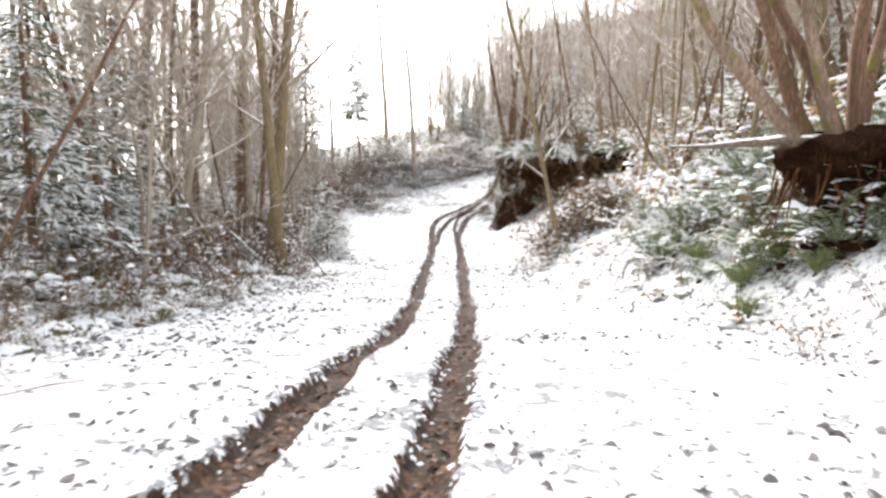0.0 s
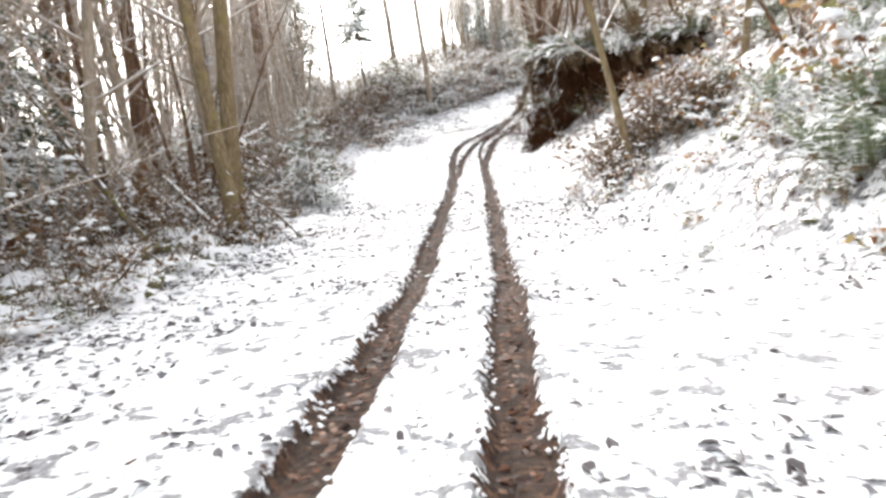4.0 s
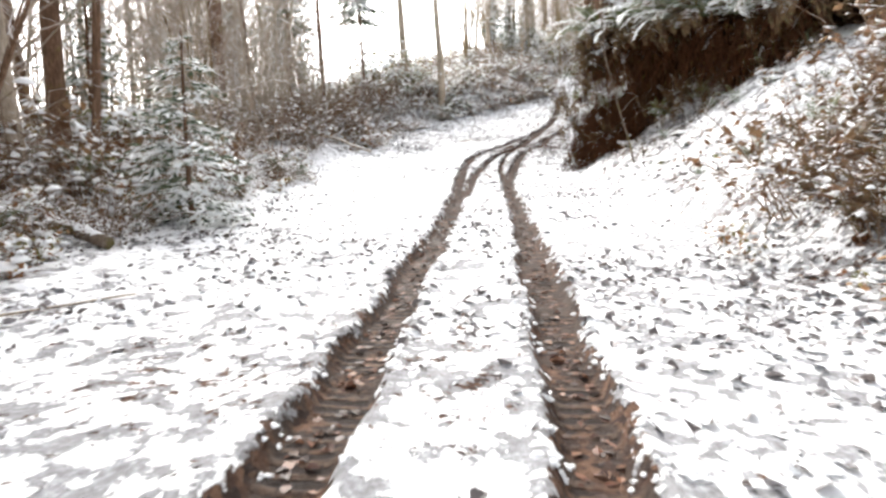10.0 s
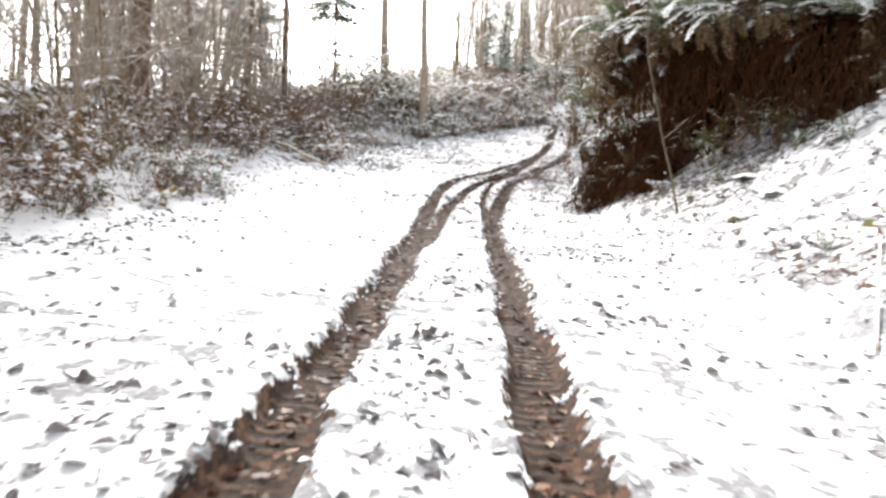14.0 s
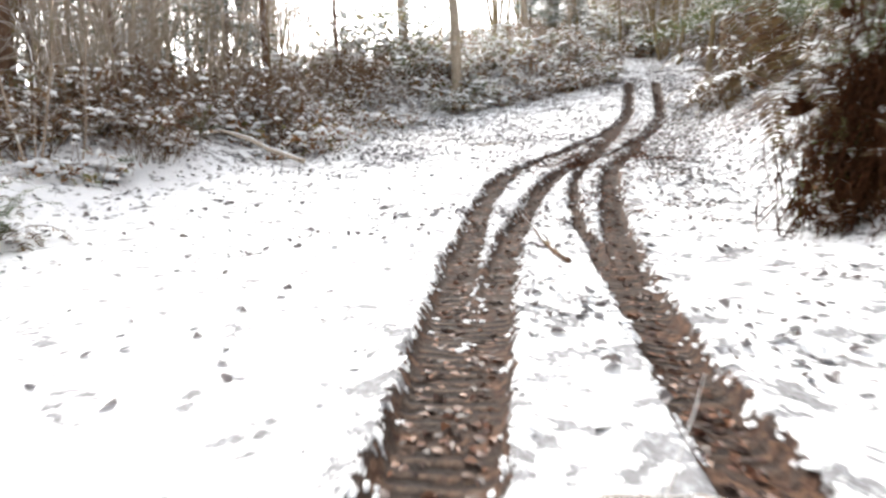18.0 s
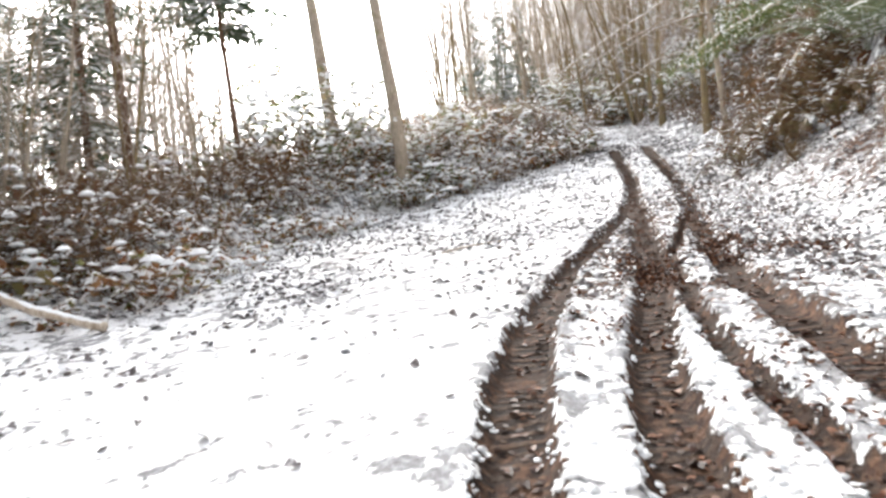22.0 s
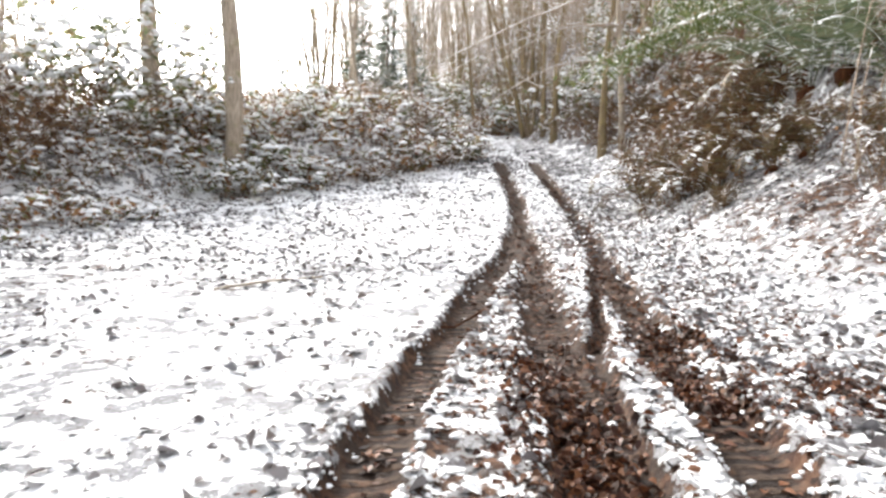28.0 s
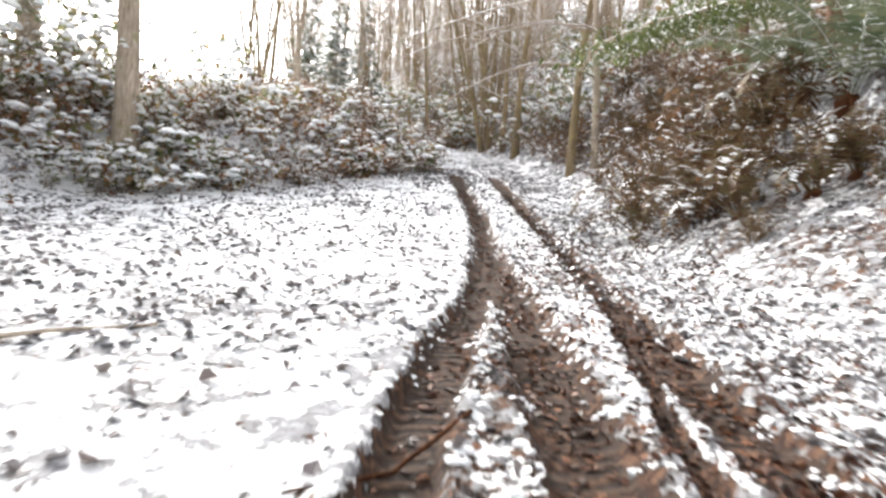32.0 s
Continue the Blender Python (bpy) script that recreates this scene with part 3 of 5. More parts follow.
def stem_clump(seed, stems, tall, r, mat=None, out=0.35):
    """Several stems from one root."""
    rng = turn(seed)
    root = new("stem_clump")
    crown = Geo()
    for k in range(stems):
        a = 2 * math.pi * (k + rng.random() * 0.6) / stems
        g = Geo()
        h = tall * (0.6 + 0.5 * rng.random())
        line = bend((0.18 * math.cos(a), 0.18 * math.sin(a), -0.25), (out * math.cos(a) * rng.random(), out * math.sin(a) * rng.random(), 1), h, 9, rng, 0.03, 0.06)
        rr = r * (0.6 + 0.6 * rng.random())
        g.tube(line, [rr * (1 - 0.85 * i / 9) for i in range(10)], 7, 0.1, rng)
        part("stem", g, mat or BARK_GREY, root)
        for _ in range(9):
            i = rng.randrange(2, 9)
            b = rng.random() * 2 * math.pi
            br = bend(line[i], (math.cos(b), math.sin(b), 0.6), h * 0.14 * (0.5 + rng.random()), 3, rng, 0.03, 0.15)
            crown.tube(br, taper(rr * 0.28, 0.004, 4), 4, cap=False)
            for _ in range(3):
                b = rng.random() * 2 * math.pi
                tw = bend(br[2], (math.cos(b), math.sin(b), 0.5), h * 0.06, 2, rng, 0, 0.2)
                crown.tube(tw, [0.006, 0.004, 0.003], 3, cap=False)
    tagged(part("crown", crown, TWIG, root, "thin leafless twigs"), kind="stuff")
    return tagged(root, "clump of leafless stems growing from one root", "tree")


def whips(seed, stems, tall):
    """A thicket of thin upright shoots."""
    rng = turn(seed)
    root = new("whip_thicket")
    t = Geo()
    for _ in range(stems):
        g = Geo()
        a, d = rng.random() * 6.28, 0.9 * rng.random() ** 0.5
        h = tall * (0.4 + 0.8 * rng.random())
        line = bend((d * math.cos(a), d * math.sin(a), -0.1), (rng.gauss(0, 0.25), rng.gauss(0, 0.25), 1), h, 6, rng, -0.01, 0.09)
        g.tube(line, taper(0.006 + 0.004 * h, 0.004, 7), 4, cap=False)
        for _ in range(14):
            b = rng.random() * 6.28
            tw = bend(line[rng.randrange(1, 7)], (math.cos(b), math.sin(b), 0.5), h * (0.15 + 0.15 * rng.random()), 3, rng, -0.03, 0.2)
            t.tube(tw, [0.008, 0.007, 0.005, 0.003], 3, cap=False)
        part("shoot", g, TWIG, root)
    tagged(part("side_growth", t, TWIG, root, "fine snowy twigs"), kind="stuff")
    return tagged(root, "thicket of thin bare shoots with snow on the twigs", "thicket")


def conifer(seed, tall, r, base=0.08, reach=0.3, sprays=9):
    rng = turn(seed)
    root = new("conifer")
    trunk, limbs, needles = Geo(), Geo(), Geo()
    line = bend((0, 0, -0.2), (0, 0, 1), tall, 8, rng, 0.05, 0.02)
    trunk.tube(line, taper(r, 0.015, 9), 8, 0.08, rng)
    count = int(30 + tall * 8)
    for k in range(count):
        f = base + (0.98 - base) * ((k + rng.random()) / count) ** 1.15
        ln = (reach * tall * (1 - f) ** 0.8 + 0.12) * (0.55 + 0.6 * rng.random())
        a = rng.random() * 2 * math.pi
        i = min(int(f * 8), 7)
        br = bend(line[i].lerp(line[i + 1], f * 8 - i), (math.cos(a), math.sin(a), 0.3), ln, 5, rng, -0.13, 0.07)
        limbs.tube(br, taper(max(0.012, r * 0.18), 0.004, 6), 3, cap=False)
        out = Vector((math.cos(a), math.sin(a), 0))
        side = Vector((-math.sin(a), math.cos(a), 0))
        for j in range(sprays):
            t = 0.12 + 0.88 * (j + rng.random()) / sprays
            i = min(int(t * 5), 4)
            p = br[i].lerp(br[i + 1], t * 5 - i)
            for sg in (-1, 1):
                w = out * (0.5 + 0.4 * rng.random()) + side * sg * (0.6 + 0.6 * rng.random()) + Vector((0, 0, -0.45 + 0.4 * rng.random()))
                sp = ln * 0.3 * (1.1 - 0.6 * t) + 0.07
                for part_way in (0.0, 0.45):
                    q = p + w.normalized() * sp * part_way + Vector((0, 0, rng.gauss(0, 0.03)))
                    needles.leaf(q, w + Vector((rng.gauss(0, 0.3), rng.gauss(0, 0.3), rng.gauss(-0.1, 0.2))), (rng.gauss(0, 0.5), rng.gauss(0, 0.5), 1), sp * 0.75, sp * 0.22, -0.12)
    part("trunk", trunk, BARK_DARK, root)
    tagged(part("limbwork", limbs, TWIG, root), kind="stuff")
    tagged(part("foliage", needles, NEEDLE, root, "green needle sprays dusted with snow"), kind="stuff")
    return tagged(root, "green conifer with snow lying on its drooping boughs", "tree")


# ---- undergrowth ----
def frond_mesh(seed, mat, long=0.85, arch=1.0):
    rng = turn(seed)
    g = Geo()
    n = 14
    pts = []
    p, el = Vector((0.03, 0, 0)), 1.25
    for i in range(n + 1):
        pts.append(p.copy())
        el -= arch * (0.06 + 0.1 * i / n) + rng.gauss(0, 0.02)
        p = p + Vector((math.cos(el), rng.gauss(0, 0.03), math.sin(el))) * (long / n)
    g.tube(pts, taper(0.006, 0.002, n + 1), 3, cap=False)
    for i in range(2, n):
        w = (pts[i + 1] - pts[i - 1]).normalized()
        f = i / n
        ln = 0.098 * long / 0.85 * math.sin(math.pi * min(0.98, 0.25 + 0.75 * f)) ** 0.8 + 0.012
        for sg in (-1, 1):
            for half in (0.0, 0.5):
                at = pts[i].lerp(pts[i + 1], half)
                way = Vector((0, sg, 0)) + w * 0.35 + Vector((0, 0, -0.25 + rng.gauss(0, 0.12)))
                g.leaf(at, way, (w.cross(Vector((0, 1, 0))) * -1), ln * (0.8 + 0.4 * rng.random()), 0.022 * long / 0.85, 0.1)
    return g.mesh("frond", mat)


FRONDS = {}


def fern(seed, mat, count=12, long=0.9, dead=3):
    rng = turn(seed)
    root = new("sword_fern")
    for key, m, a in ((("a", mat.name), mat, 1.0), (("b", mat.name), mat, 1.25), (("d", ""), FERN_DEAD, 1.9)):
        if key not in FRONDS:
            FRONDS[key] = frond_mesh(len(FRONDS) + 3, m, 0.85, a)
    for k in range(count + dead):
        brown = k >= count
        ob = part("frond", FRONDS[("d", "") if brown else ("ab"[k % 2], mat.name)], None, root, "withered brown frond" if brown else "")
        s = long / 0.85 * (0.75 + 0.4 * rng.random())
        ob.matrix_basis = pose(0, 0, 0.02, rng.gauss(0, 8), rng.gauss(-6, 12) + (14 if brown else 0), 360 * (k + 0.7 * rng.random()) / count) @ Matrix.Scale(s, 4)
    crown = Geo()
    crown.tube([(0, 0, -0.15), (0, 0, 0.0), (0, 0, 0.06)], [0.09, 0.08, 0.02], 7, 0.2, rng)
    part("rootstock", crown, ROOT_WOOD, root)
    return tagged(root, "green sword fern with arching fronds under snow", "fern")


def far_fern(seed, mat, count=11, long=0.95):
    """A fern too far off to tell its fronds apart."""
    ob = fern(seed, mat, count, long, 3)
    g, d = Geo(), Geo()
    for child in list(ob.children):
        into = d if child.data.materials[0] == FERN_DEAD and mat != FERN_DEAD else g
        if child.data.materials[0] != ROOT_WOOD:
            into.add([child.matrix_basis @ v.co for v in child.data.vertices], [tuple(f.vertices) for f in child.data.polygons])
            bpy.data.objects.remove(child)
    tagged(part("fronds", g, mat, ob), kind="stuff")
    if d.v:
        tagged(part("dead_fronds", d, FERN_DEAD, ob, "withered brown fronds"), kind="stuff")
    return ob


def shrub(seed, mat, canes=14, tall=0.9, leaves=170, size=0.075, wide=0.7, arch=-0.12, kind="bramble", caps=0.14):
    rng = turn(seed)
    root = new(kind)
    stem, leaf = Geo(), Geo()
    lines = []
    for k in range(canes):
        a = rng.random() * 2 * math.pi
        d = rng.random() * 0.25
        line = bend((d * math.cos(a), d * math.sin(a), -0.06), (wide * math.cos(a) * rng.random(), wide * math.sin(a) * rng.random(), 1), tall * (0.7 + 0.8 * rng.random()), 6, rng, arch, 0.16)
        lines.append(line)
        stem.tube(line, taper(0.009, 0.003, 7), 3, cap=False)
        for _ in range(2):
            b = rng.random() * 2 * math.pi
            tw = bend(line[rng.randrange(2, 6)], (math.cos(b), math.sin(b), 0.4), tall * 0.35, 2, rng, 0, 0.2)
            lines.append(tw)
            stem.tube(tw, [0.005, 0.004, 0.002], 3, cap=False)
    for k in range(leaves):
        line = lines[rng.randrange(len(lines))]
        i = rng.randrange(1, len(line))
        p = line[i - 1].lerp(line[i], rng.random())
        a = rng.random() * 2 * math.pi
        s = size * (0.6 + 0.8 * rng.random())
        leaf.leaf(p, (math.cos(a), math.sin(a), rng.gauss(-0.45, 0.5)), (rng.gauss(0, 0.6), rng.gauss(0, 0.6), 1), s, s * 0.66, -0.12)
    cap = Geo()
    for k in range(int(leaves * caps)):
        line = lines[rng.randrange(len(lines))]
        i = rng.randrange(max(1, len(line) // 2), len(line))
        p = line[i - 1].lerp(line[i], rng.random())
        r = size * (0.3 + 0.65 * rng.random() ** 1.5)
        ring = [(p.x + r * math.cos(a) * (0.7 + 0.6 * rng.random()), p.y + r * math.sin(a) * (0.7 + 0.6 * rng.random()), p.z - 0.1 * r) for a in (0, 1.05, 2.1, 3.14, 4.2, 5.2)]
        inner = [(p.x + 0.55 * (q[0] - p.x), p.y + 0.55 * (q[1] - p.y), p.z + 0.38 * r) for q in ring]
        cap.add(ring + inner + [(p.x, p.y, p.z + 0.52 * r)], [(i, (i + 1) % 6, 6 + (i + 1) % 6, 6 + i) for i in range(6)] + [(6 + i, 6 + (i + 1) % 6, 12) for i in range(6)] + [(5, 4, 3, 2, 1, 0)])
    tagged(part("snow", cap, SNOW_MAT, root, "lumps of snow on the leaves"), kind="stuff")
    tagged(part("cane", stem, CANE, root), kind="stuff")
    tagged(part("foliage", leaf, mat, root), kind="stuff")
    return tagged(root, "low shrub with brown and green leaves dusted with snow", "shrub")


def tuft(seed, blades=26, tall=0.35):
    """Moss and grass cushion."""
    rng = turn(seed)
    root = new("moss_cushion")
    g, b = Geo(), Geo()
    rings, seg = 5, 12
    vs, fs = [(0, 0, 0.2)], []
    for i in range(1, rings + 1):
        for s in range(seg):
            a = 2 * math.pi * s / seg
            r = 0.55 * i / rings * (0.8 + 0.4 * rng.random())
            vs.append((r * math.cos(a), r * math.sin(a), 0.2 * (1 - (i / rings) ** 2) - 0.05 * (i == rings) + 0.03 * rng.random()))
    for s in range(seg):
        fs.append((0, 1 + s, 1 + (s + 1) % seg))
        for i in range(rings - 1):
            a, c = 1 + i * seg + s, 1 + i * seg + (s + 1) % seg
            fs.append((a, a + seg, c + seg, c))
    g.add(vs, fs)
    for k in range(blades):
        a, d = rng.random() * 6.28, 0.5 * rng.random()
        b.leaf((d * math.cos(a), d * math.sin(a), 0.12), (rng.gauss(0, 0.5), rng.gauss(0, 0.5), 0.8), (rng.gauss(0, 1), rng.gauss(0, 1), 0.3), tall * (0.5 + rng.random()), 0.02, 0.1)
    part("moss", g, MOSS, root)
    tagged(part("grass", b, FERN_DEAD, root), kind="stuff")
    return tagged(root, "yellow-green moss cushion with dry grass and snow", "moss")


def limb(path, radii, mat, name, label, category, sides=8, cut=False, seed=1, twigs=0, sag=0):
    """A fallen log, branch or stick along a path of points."""
    rng = turn(seed)
    root = new(name)
    g = Geo()
    dense, rad = [], []
    pts = [Vector(p) for p in path]
    for i in range(len(pts) - 1):
        for k in range(4):
            dense.append(pts[i].lerp(pts[i + 1], k / 4) + Vector((rng.gauss(0, 1), rng.gauss(0, 1), rng.gauss(0, 1))) * radii[i] * 0.15)
            rad.append(radii[i] + (radii[i + 1] - radii[i]) * k / 4)
    dense.append(pts[-1])
    rad.append(radii[-1])
    g.tube(dense, rad, sides, 0.15, rng)
    part("wood", g, mat, root)
    if cut:
        c = Geo()
        way = (dense[-1] - dense[-2]).normalized()
        c.tube([dense[-1] + way * 0.002, dense[-1] + way * 0.02], [rad[-1] * 0.96, rad[-1] * 0.93], 12)
        part("cut_end", c, CUT_WOOD, root, "pale sawn end")
    if twigs:
        t = Geo()
        for _ in range(twigs):
            i = rng.randrange(1, len(dense))
            b = rng.random() * 6.28
            tw = bend(dense[i], (math.cos(b), math.sin(b), 0.6), 0.25 + 0.4 * rng.random(), 3, rng, 0, 0.2)
            t.tube(tw, [0.006, 0.005, 0.004, 0.002], 3, cap=False)
        tagged(part("side_growth", t, TWIG, root), kind="stuff")
    return tagged(root, label, category)


# ---- trees that stand by the track ----
def tree_kind(k):
    """The sorts of tree to repeat."""
    sorts = {
        "pole_a": lambda: bare_tree(11, 23, 0.25, 0.5, 16, BARK_GREY, (0.02, 0.0), 0.5, 0.02),
        "pole_b": lambda: bare_tree(12, 22, 0.23, 0.45, 16, BARK_GREY, (-0.03, 0.0), 0.5, 0.025),
        "pole_dark": lambda: bare_tree(13, 18, 0.14, 0.4, 16, BARK_DARK, (0, 0), 0.5, 0.02),
        "thin_dark": lambda: bare_tree(14, 15, 0.075, 0.35, 14, BARK_DARK, (0.02, 0), 0.5, 0.025),
        "thin_a": lambda: bare_tree(15, 13, 0.075, 0.12, 24, BARK_GREY, (0.06, 0.02), 0.6, 0.05),
        "thin_b": lambda: bare_tree(16, 12, 0.06, 0.12, 24, BARK_GREY, (-0.08, 0.0), 0.6, 0.06),
        "thin_c": lambda: bare_tree(17, 15, 0.085, 0.14, 22, BARK_MOSS, (0.0, 0.05), 0.5, 0.04),
        "forest_a": lambda: bare_tree(18, 20, 0.16, 0.12, 26, BARK_GREY, (0.03, 0.03), 0.6, 0.035),
        "forest_b": lambda: bare_tree(19, 18, 0.13, 0.12, 26, BARK_DARK, (-0.03, 0.03), 0.6, 0.04),
        "forest_c": lambda: bare_tree(20, 21, 0.18, 0.14, 26, BARK_MOSS, (0.0, -0.03), 0.6, 0.035),
        "mossy_big": lambda: bare_tree(21, 21, 0.25, 0.3, 18, BARK_MOSS, (-0.06, 0.0), 0.6, 0.03),
        "dark_big": lambda: bare_tree(22, 24, 0.3, 0.3, 18, BARK_DARK, (0.0, 0.0), 0.6, 0.02),
        "sapling_b": lambda: bare_tree(25, 3.6, 0.028, 0.2, 12, BARK_GREY, (0.05, 0.05), 0.8, 0.08),
        "clump_a": lambda: stem_clump(31, 7, 12, 0.09, BARK_GREY, 0.5),
        "clump_b": lambda: stem_clump(32, 6, 15, 0.13, BARK_MOSS, 0.22),
        "clump_c": lambda: stem_clump(33, 5, 9, 0.075, BARK_DARK, 0.7),
        "clump_d": lambda: stem_clump(34, 6, 9, 0.15, BARK_DARK, 0.6),
        "whips_a": lambda: whips(35, 5, 3.2),
        "whips_b": lambda: whips(36, 5, 5.0),
        "fir_tall": lambda: conifer(41, 15, 0.15, 0.12, 0.17, 12),
        "high_fir": lambda: tagged(conifer(45, 14, 0.085, 0.36, 0.2, 10), "thin dark conifer with sprays near its top", "tree"),
        "fir_mid": lambda: conifer(42, 7, 0.09, 0.06, 0.26, 8),
        "fir_small": lambda: conifer(43, 3.4, 0.05, 0.1, 0.42, 9),
    }
    return sorts[k]


def tree(k, x, y, rot=0.0, size=1.0, label="", group="", tilt=(0, 0), z=None):
    return place(k, tree_kind(k), spread(x, y, rot, size, 0.1, tilt, z), label, group)


tree("pole_a", -4.95, 57.0, 20, 1.0, "tall straight grey tree above snowy bushes", tilt=(0, -2.5))
tree("pole_b", -2.45, 54.9, 80, 1.0, "tall straight pale-barked tree above snowy bushes", tilt=(0, 2.2))
tree("pole_dark", -8.72, 50.1, 10, 1.05, "straight dark-barked tree among brown brambles")
tree("high_fir", -6.91, 52.9, 30, 1.0, "thin dark-barked conifer with green sprays high up", tilt=(0, -2))
tree("dark_big", -10.6, 40.4, 0, 1.1, "thick dark-barked tree at the track's edge")
# the stems that stand along the verge of the first stretch
tree("mossy_big", -4.95, 19.3, 0, 0.74, "mossy yellow-brown trunk by the verge", tilt=(0, -2.5))
tree("mossy_big", -6.0, 22.0, 170, 1.3, "mossy yellow-brown trunk behind the verge", tilt=(0, -3))
tree("forest_a", -7.6, 25.2, 100, 1.0, "grey leaning trunk by the verge", tilt=(0, -4))
tree("dark_big", -9.1, 28.4, 130, 0.7, "thick dark trunk behind the verge", tilt=(0, -2))
tree("dark_big", -10.9, 26.8, 40, 0.8, "thick dark trunk behind the verge", tilt=(0, 3))
tree("dark_big", -11.6, 24.0, 220, 0.72, "thick dark trunk behind the verge", tilt=(0, -3))
tree("thin_dark", -7.7, 15.0, 10, 1.4, "dark trunk leaning outwards behind the verge", tilt=(0, -15))
tree("forest_b", -9.6, 22.6, 40, 0.8)
tree("forest_a", -12.4, 22.0, 70, 0.9)
tree("forest_c", -14.4, 33.0, 10, 0.9)
tree("thin_a", -8.2, 33.6, 200, 0.8)
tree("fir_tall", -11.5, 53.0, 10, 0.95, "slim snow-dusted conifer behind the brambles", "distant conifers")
for x, y, s in ((-9.3, 43.3, 0.72), (-10.6, 42.6, 0.8), (-11.6, 45.0, 0.8), (-8.5, 46.6, 0.6), (-12.6, 48.2, 0.8), (-7.9, 44.5, 0.6), (-13.2, 43.6, 0.8)):
    tree("clump_a", x, y, 70 * x, s, "clump of bare arching stems beside the track", "stem clumps")
for x, y, s in ((-9.0, 48.8, 0.9), (-7.6, 50.4, 0.8), (-6.9, 48.2, 0.7), (-10.2, 51.4, 1.0), (-8.4, 53.0, 0.9), (-6.4, 50.8, 0.7)):
    tree("whips_b", x, y, 50 * x, s, "thicket of bare brown shoots behind the brambles", "thickets beside the track")
for x, y, s in ((-8.2, 42.9, 0.5), (-9.6, 41.5, 0.55), (-7.6, 43.6, 0.45), (-8.8, 40.4, 0.5), (-10.4, 44.2, 0.6)):
    tree("clump_a", x, y, 90 * y, s, "clump of low bare arching stems beside the track", "stem clumps")
tree("clump_b", -11.8, 41.6, 60, 0.8, "clump of straight stems beside the track")
tree("thin_c", -10.3, 46.2, 10, 0.9, "mossy thin tree behind brambles")
tree("clump_b", 8.6, 67.6, 20, 1.1, "clump of mossy stems at the bend of the track")
tree("clump_b", 9.2, 69.2, 120, 1.2, "clump of mossy stems at the bend of the track")
tree("forest_c", 8.9, 66.0, 140, 0.75, "mossy tree at the bend of the track")
tree("forest_c", 8.9, 59.6, 90, 0.85, "straight tree at the foot of the bank", z=None)
tree("forest_c", 8.8, 64.4, 90, 0.9)
tree("pole_dark", 9.9, 53.3, 120, 0.8, "brown-barked tree on the ferny bank")
tree("thin_c", 3.74, 19.9, 0, 1.15, "slender mossy tree at the foot of the bank", tilt=(0, -7))
tree("sapling_b", 8.7, 47.3, 40, 1.0, "thin bare sapling on the bank", tilt=(0, 10))
tree("sapling_b", 6.6, 17.5, 40, 0.8, "thin bare sapling on the bank")
tree("clump_d", 5.2, 36.0, 30, 0.9, "clump of thick dark leaning stems on top of the earth bank")
tree("clump_c", 6.6, 33.8, 160, 0.9, "clump of slim leaning stems on top of the earth bank")
for x, y, s in ((2.4, 73.0, 0.55), (4.2, 76.5, 0.6), (1.2, 80.0, 0.65), (-15.5, 54.0, 1.0), (-18.0, 52.0, 1.1)):
    tree("fir_tall", x, y, 40 * x, s, "tall slim snow-dusted conifer behind the bushes", "distant conifers")
for x, y, s, k in ((-7.6, 11.6, 1.0, "fir_mid"), (-9.6, 14.6, 1.15, "fir_mid"), (-12.3, 23.0, 1.7, "fir_mid"), (-10.6, 20.4, 1.3, "fir_mid"), (-9.7, 17.6, 1.15, "fir_mid"), (-4.6, 25.0, 1.0, "fir_small"), (-9.5, 30.2, 0.9, "fir_mid"), (14.5, 24.0, 1.0, "fir_mid")):
    tree(k, x, y, 50 * y, s)


def kept_open(x, y):
    """Low ground in front of the pale branch, and in front of the big ferns."""
    return (-6.3 < x < -4.3 and 37.5 < y < 42.4) or (6.6 < x < 10.6 and 44.5 < y < 51.8)


def woods(count, kinds, where, seed, group, label="", lo=0.75, hi=1.25):
    """Scatters trees where the rule allows, well apart."""
    rng, kept = turn(seed), []
    tries = 0
    while len(kept) < count and tries < count * 60:
        tries += 1
        x, y = where(rng)
        if kept_open(x, y) or (lo > 0.7 and open_sky(x, y)) or any((x - a) ** 2 + (y - b) ** 2 < 1.7 for a, b in kept):
            continue
        kept.append((x, y))
        tree(rng.choice(kinds), x, y, rng.random() * 360, rng.uniform(lo, hi), label, group, (rng.gauss(0, 3), rng.gauss(0, 3)))


def verge(y0, y1, d0, d1):
    return lambda rng: (lambda y: (left_edge(y) - d0 - (d1 - d0) * rng.random() ** 1.3, y))(rng.uniform(y0, y1))


def bank(y0, y1, d0, d1):
    return lambda rng: (lambda y: (right_edge(y) + d0 + (d1 - d0) * rng.random(), y))(rng.uniform(y0, y1))


def left_wood(rng):
    y = rng.uniform(6, 54)
    return left_edge(y) - 3.2 - 15 * rng.random() ** 1.2, y


def right_wood(rng):
    y = rng.uniform(8, 62)
    return right_edge(y) + 6.5 + 18 * rng.random() ** 1.2, y


def open_sky(x, y):
    """The gap in the trees beside the two tall poles."""
    return (y > 53 and -21.5 < math.degrees(math.atan2(x - 0.2, y - 39)) < -5.0) or (y > 40 and -13.0 < math.degrees(math.atan2(x, y)) < -1.5)


def far_wood(rng):
    y = rng.uniform(66, 100)
    return left_edge(y) - 3 - rng.uniform(-1, 20) if rng.random() < 0.45 else right_edge(y) + rng.uniform(0.3, 15), y


def outer_wood(rng):
    """The wood behind the russet brambles, left of the gap."""
    y = rng.uniform(44, 78)
    return 0.2 - (y - 39) * rng.uniform(0.3, 0.95) - 1.5, y


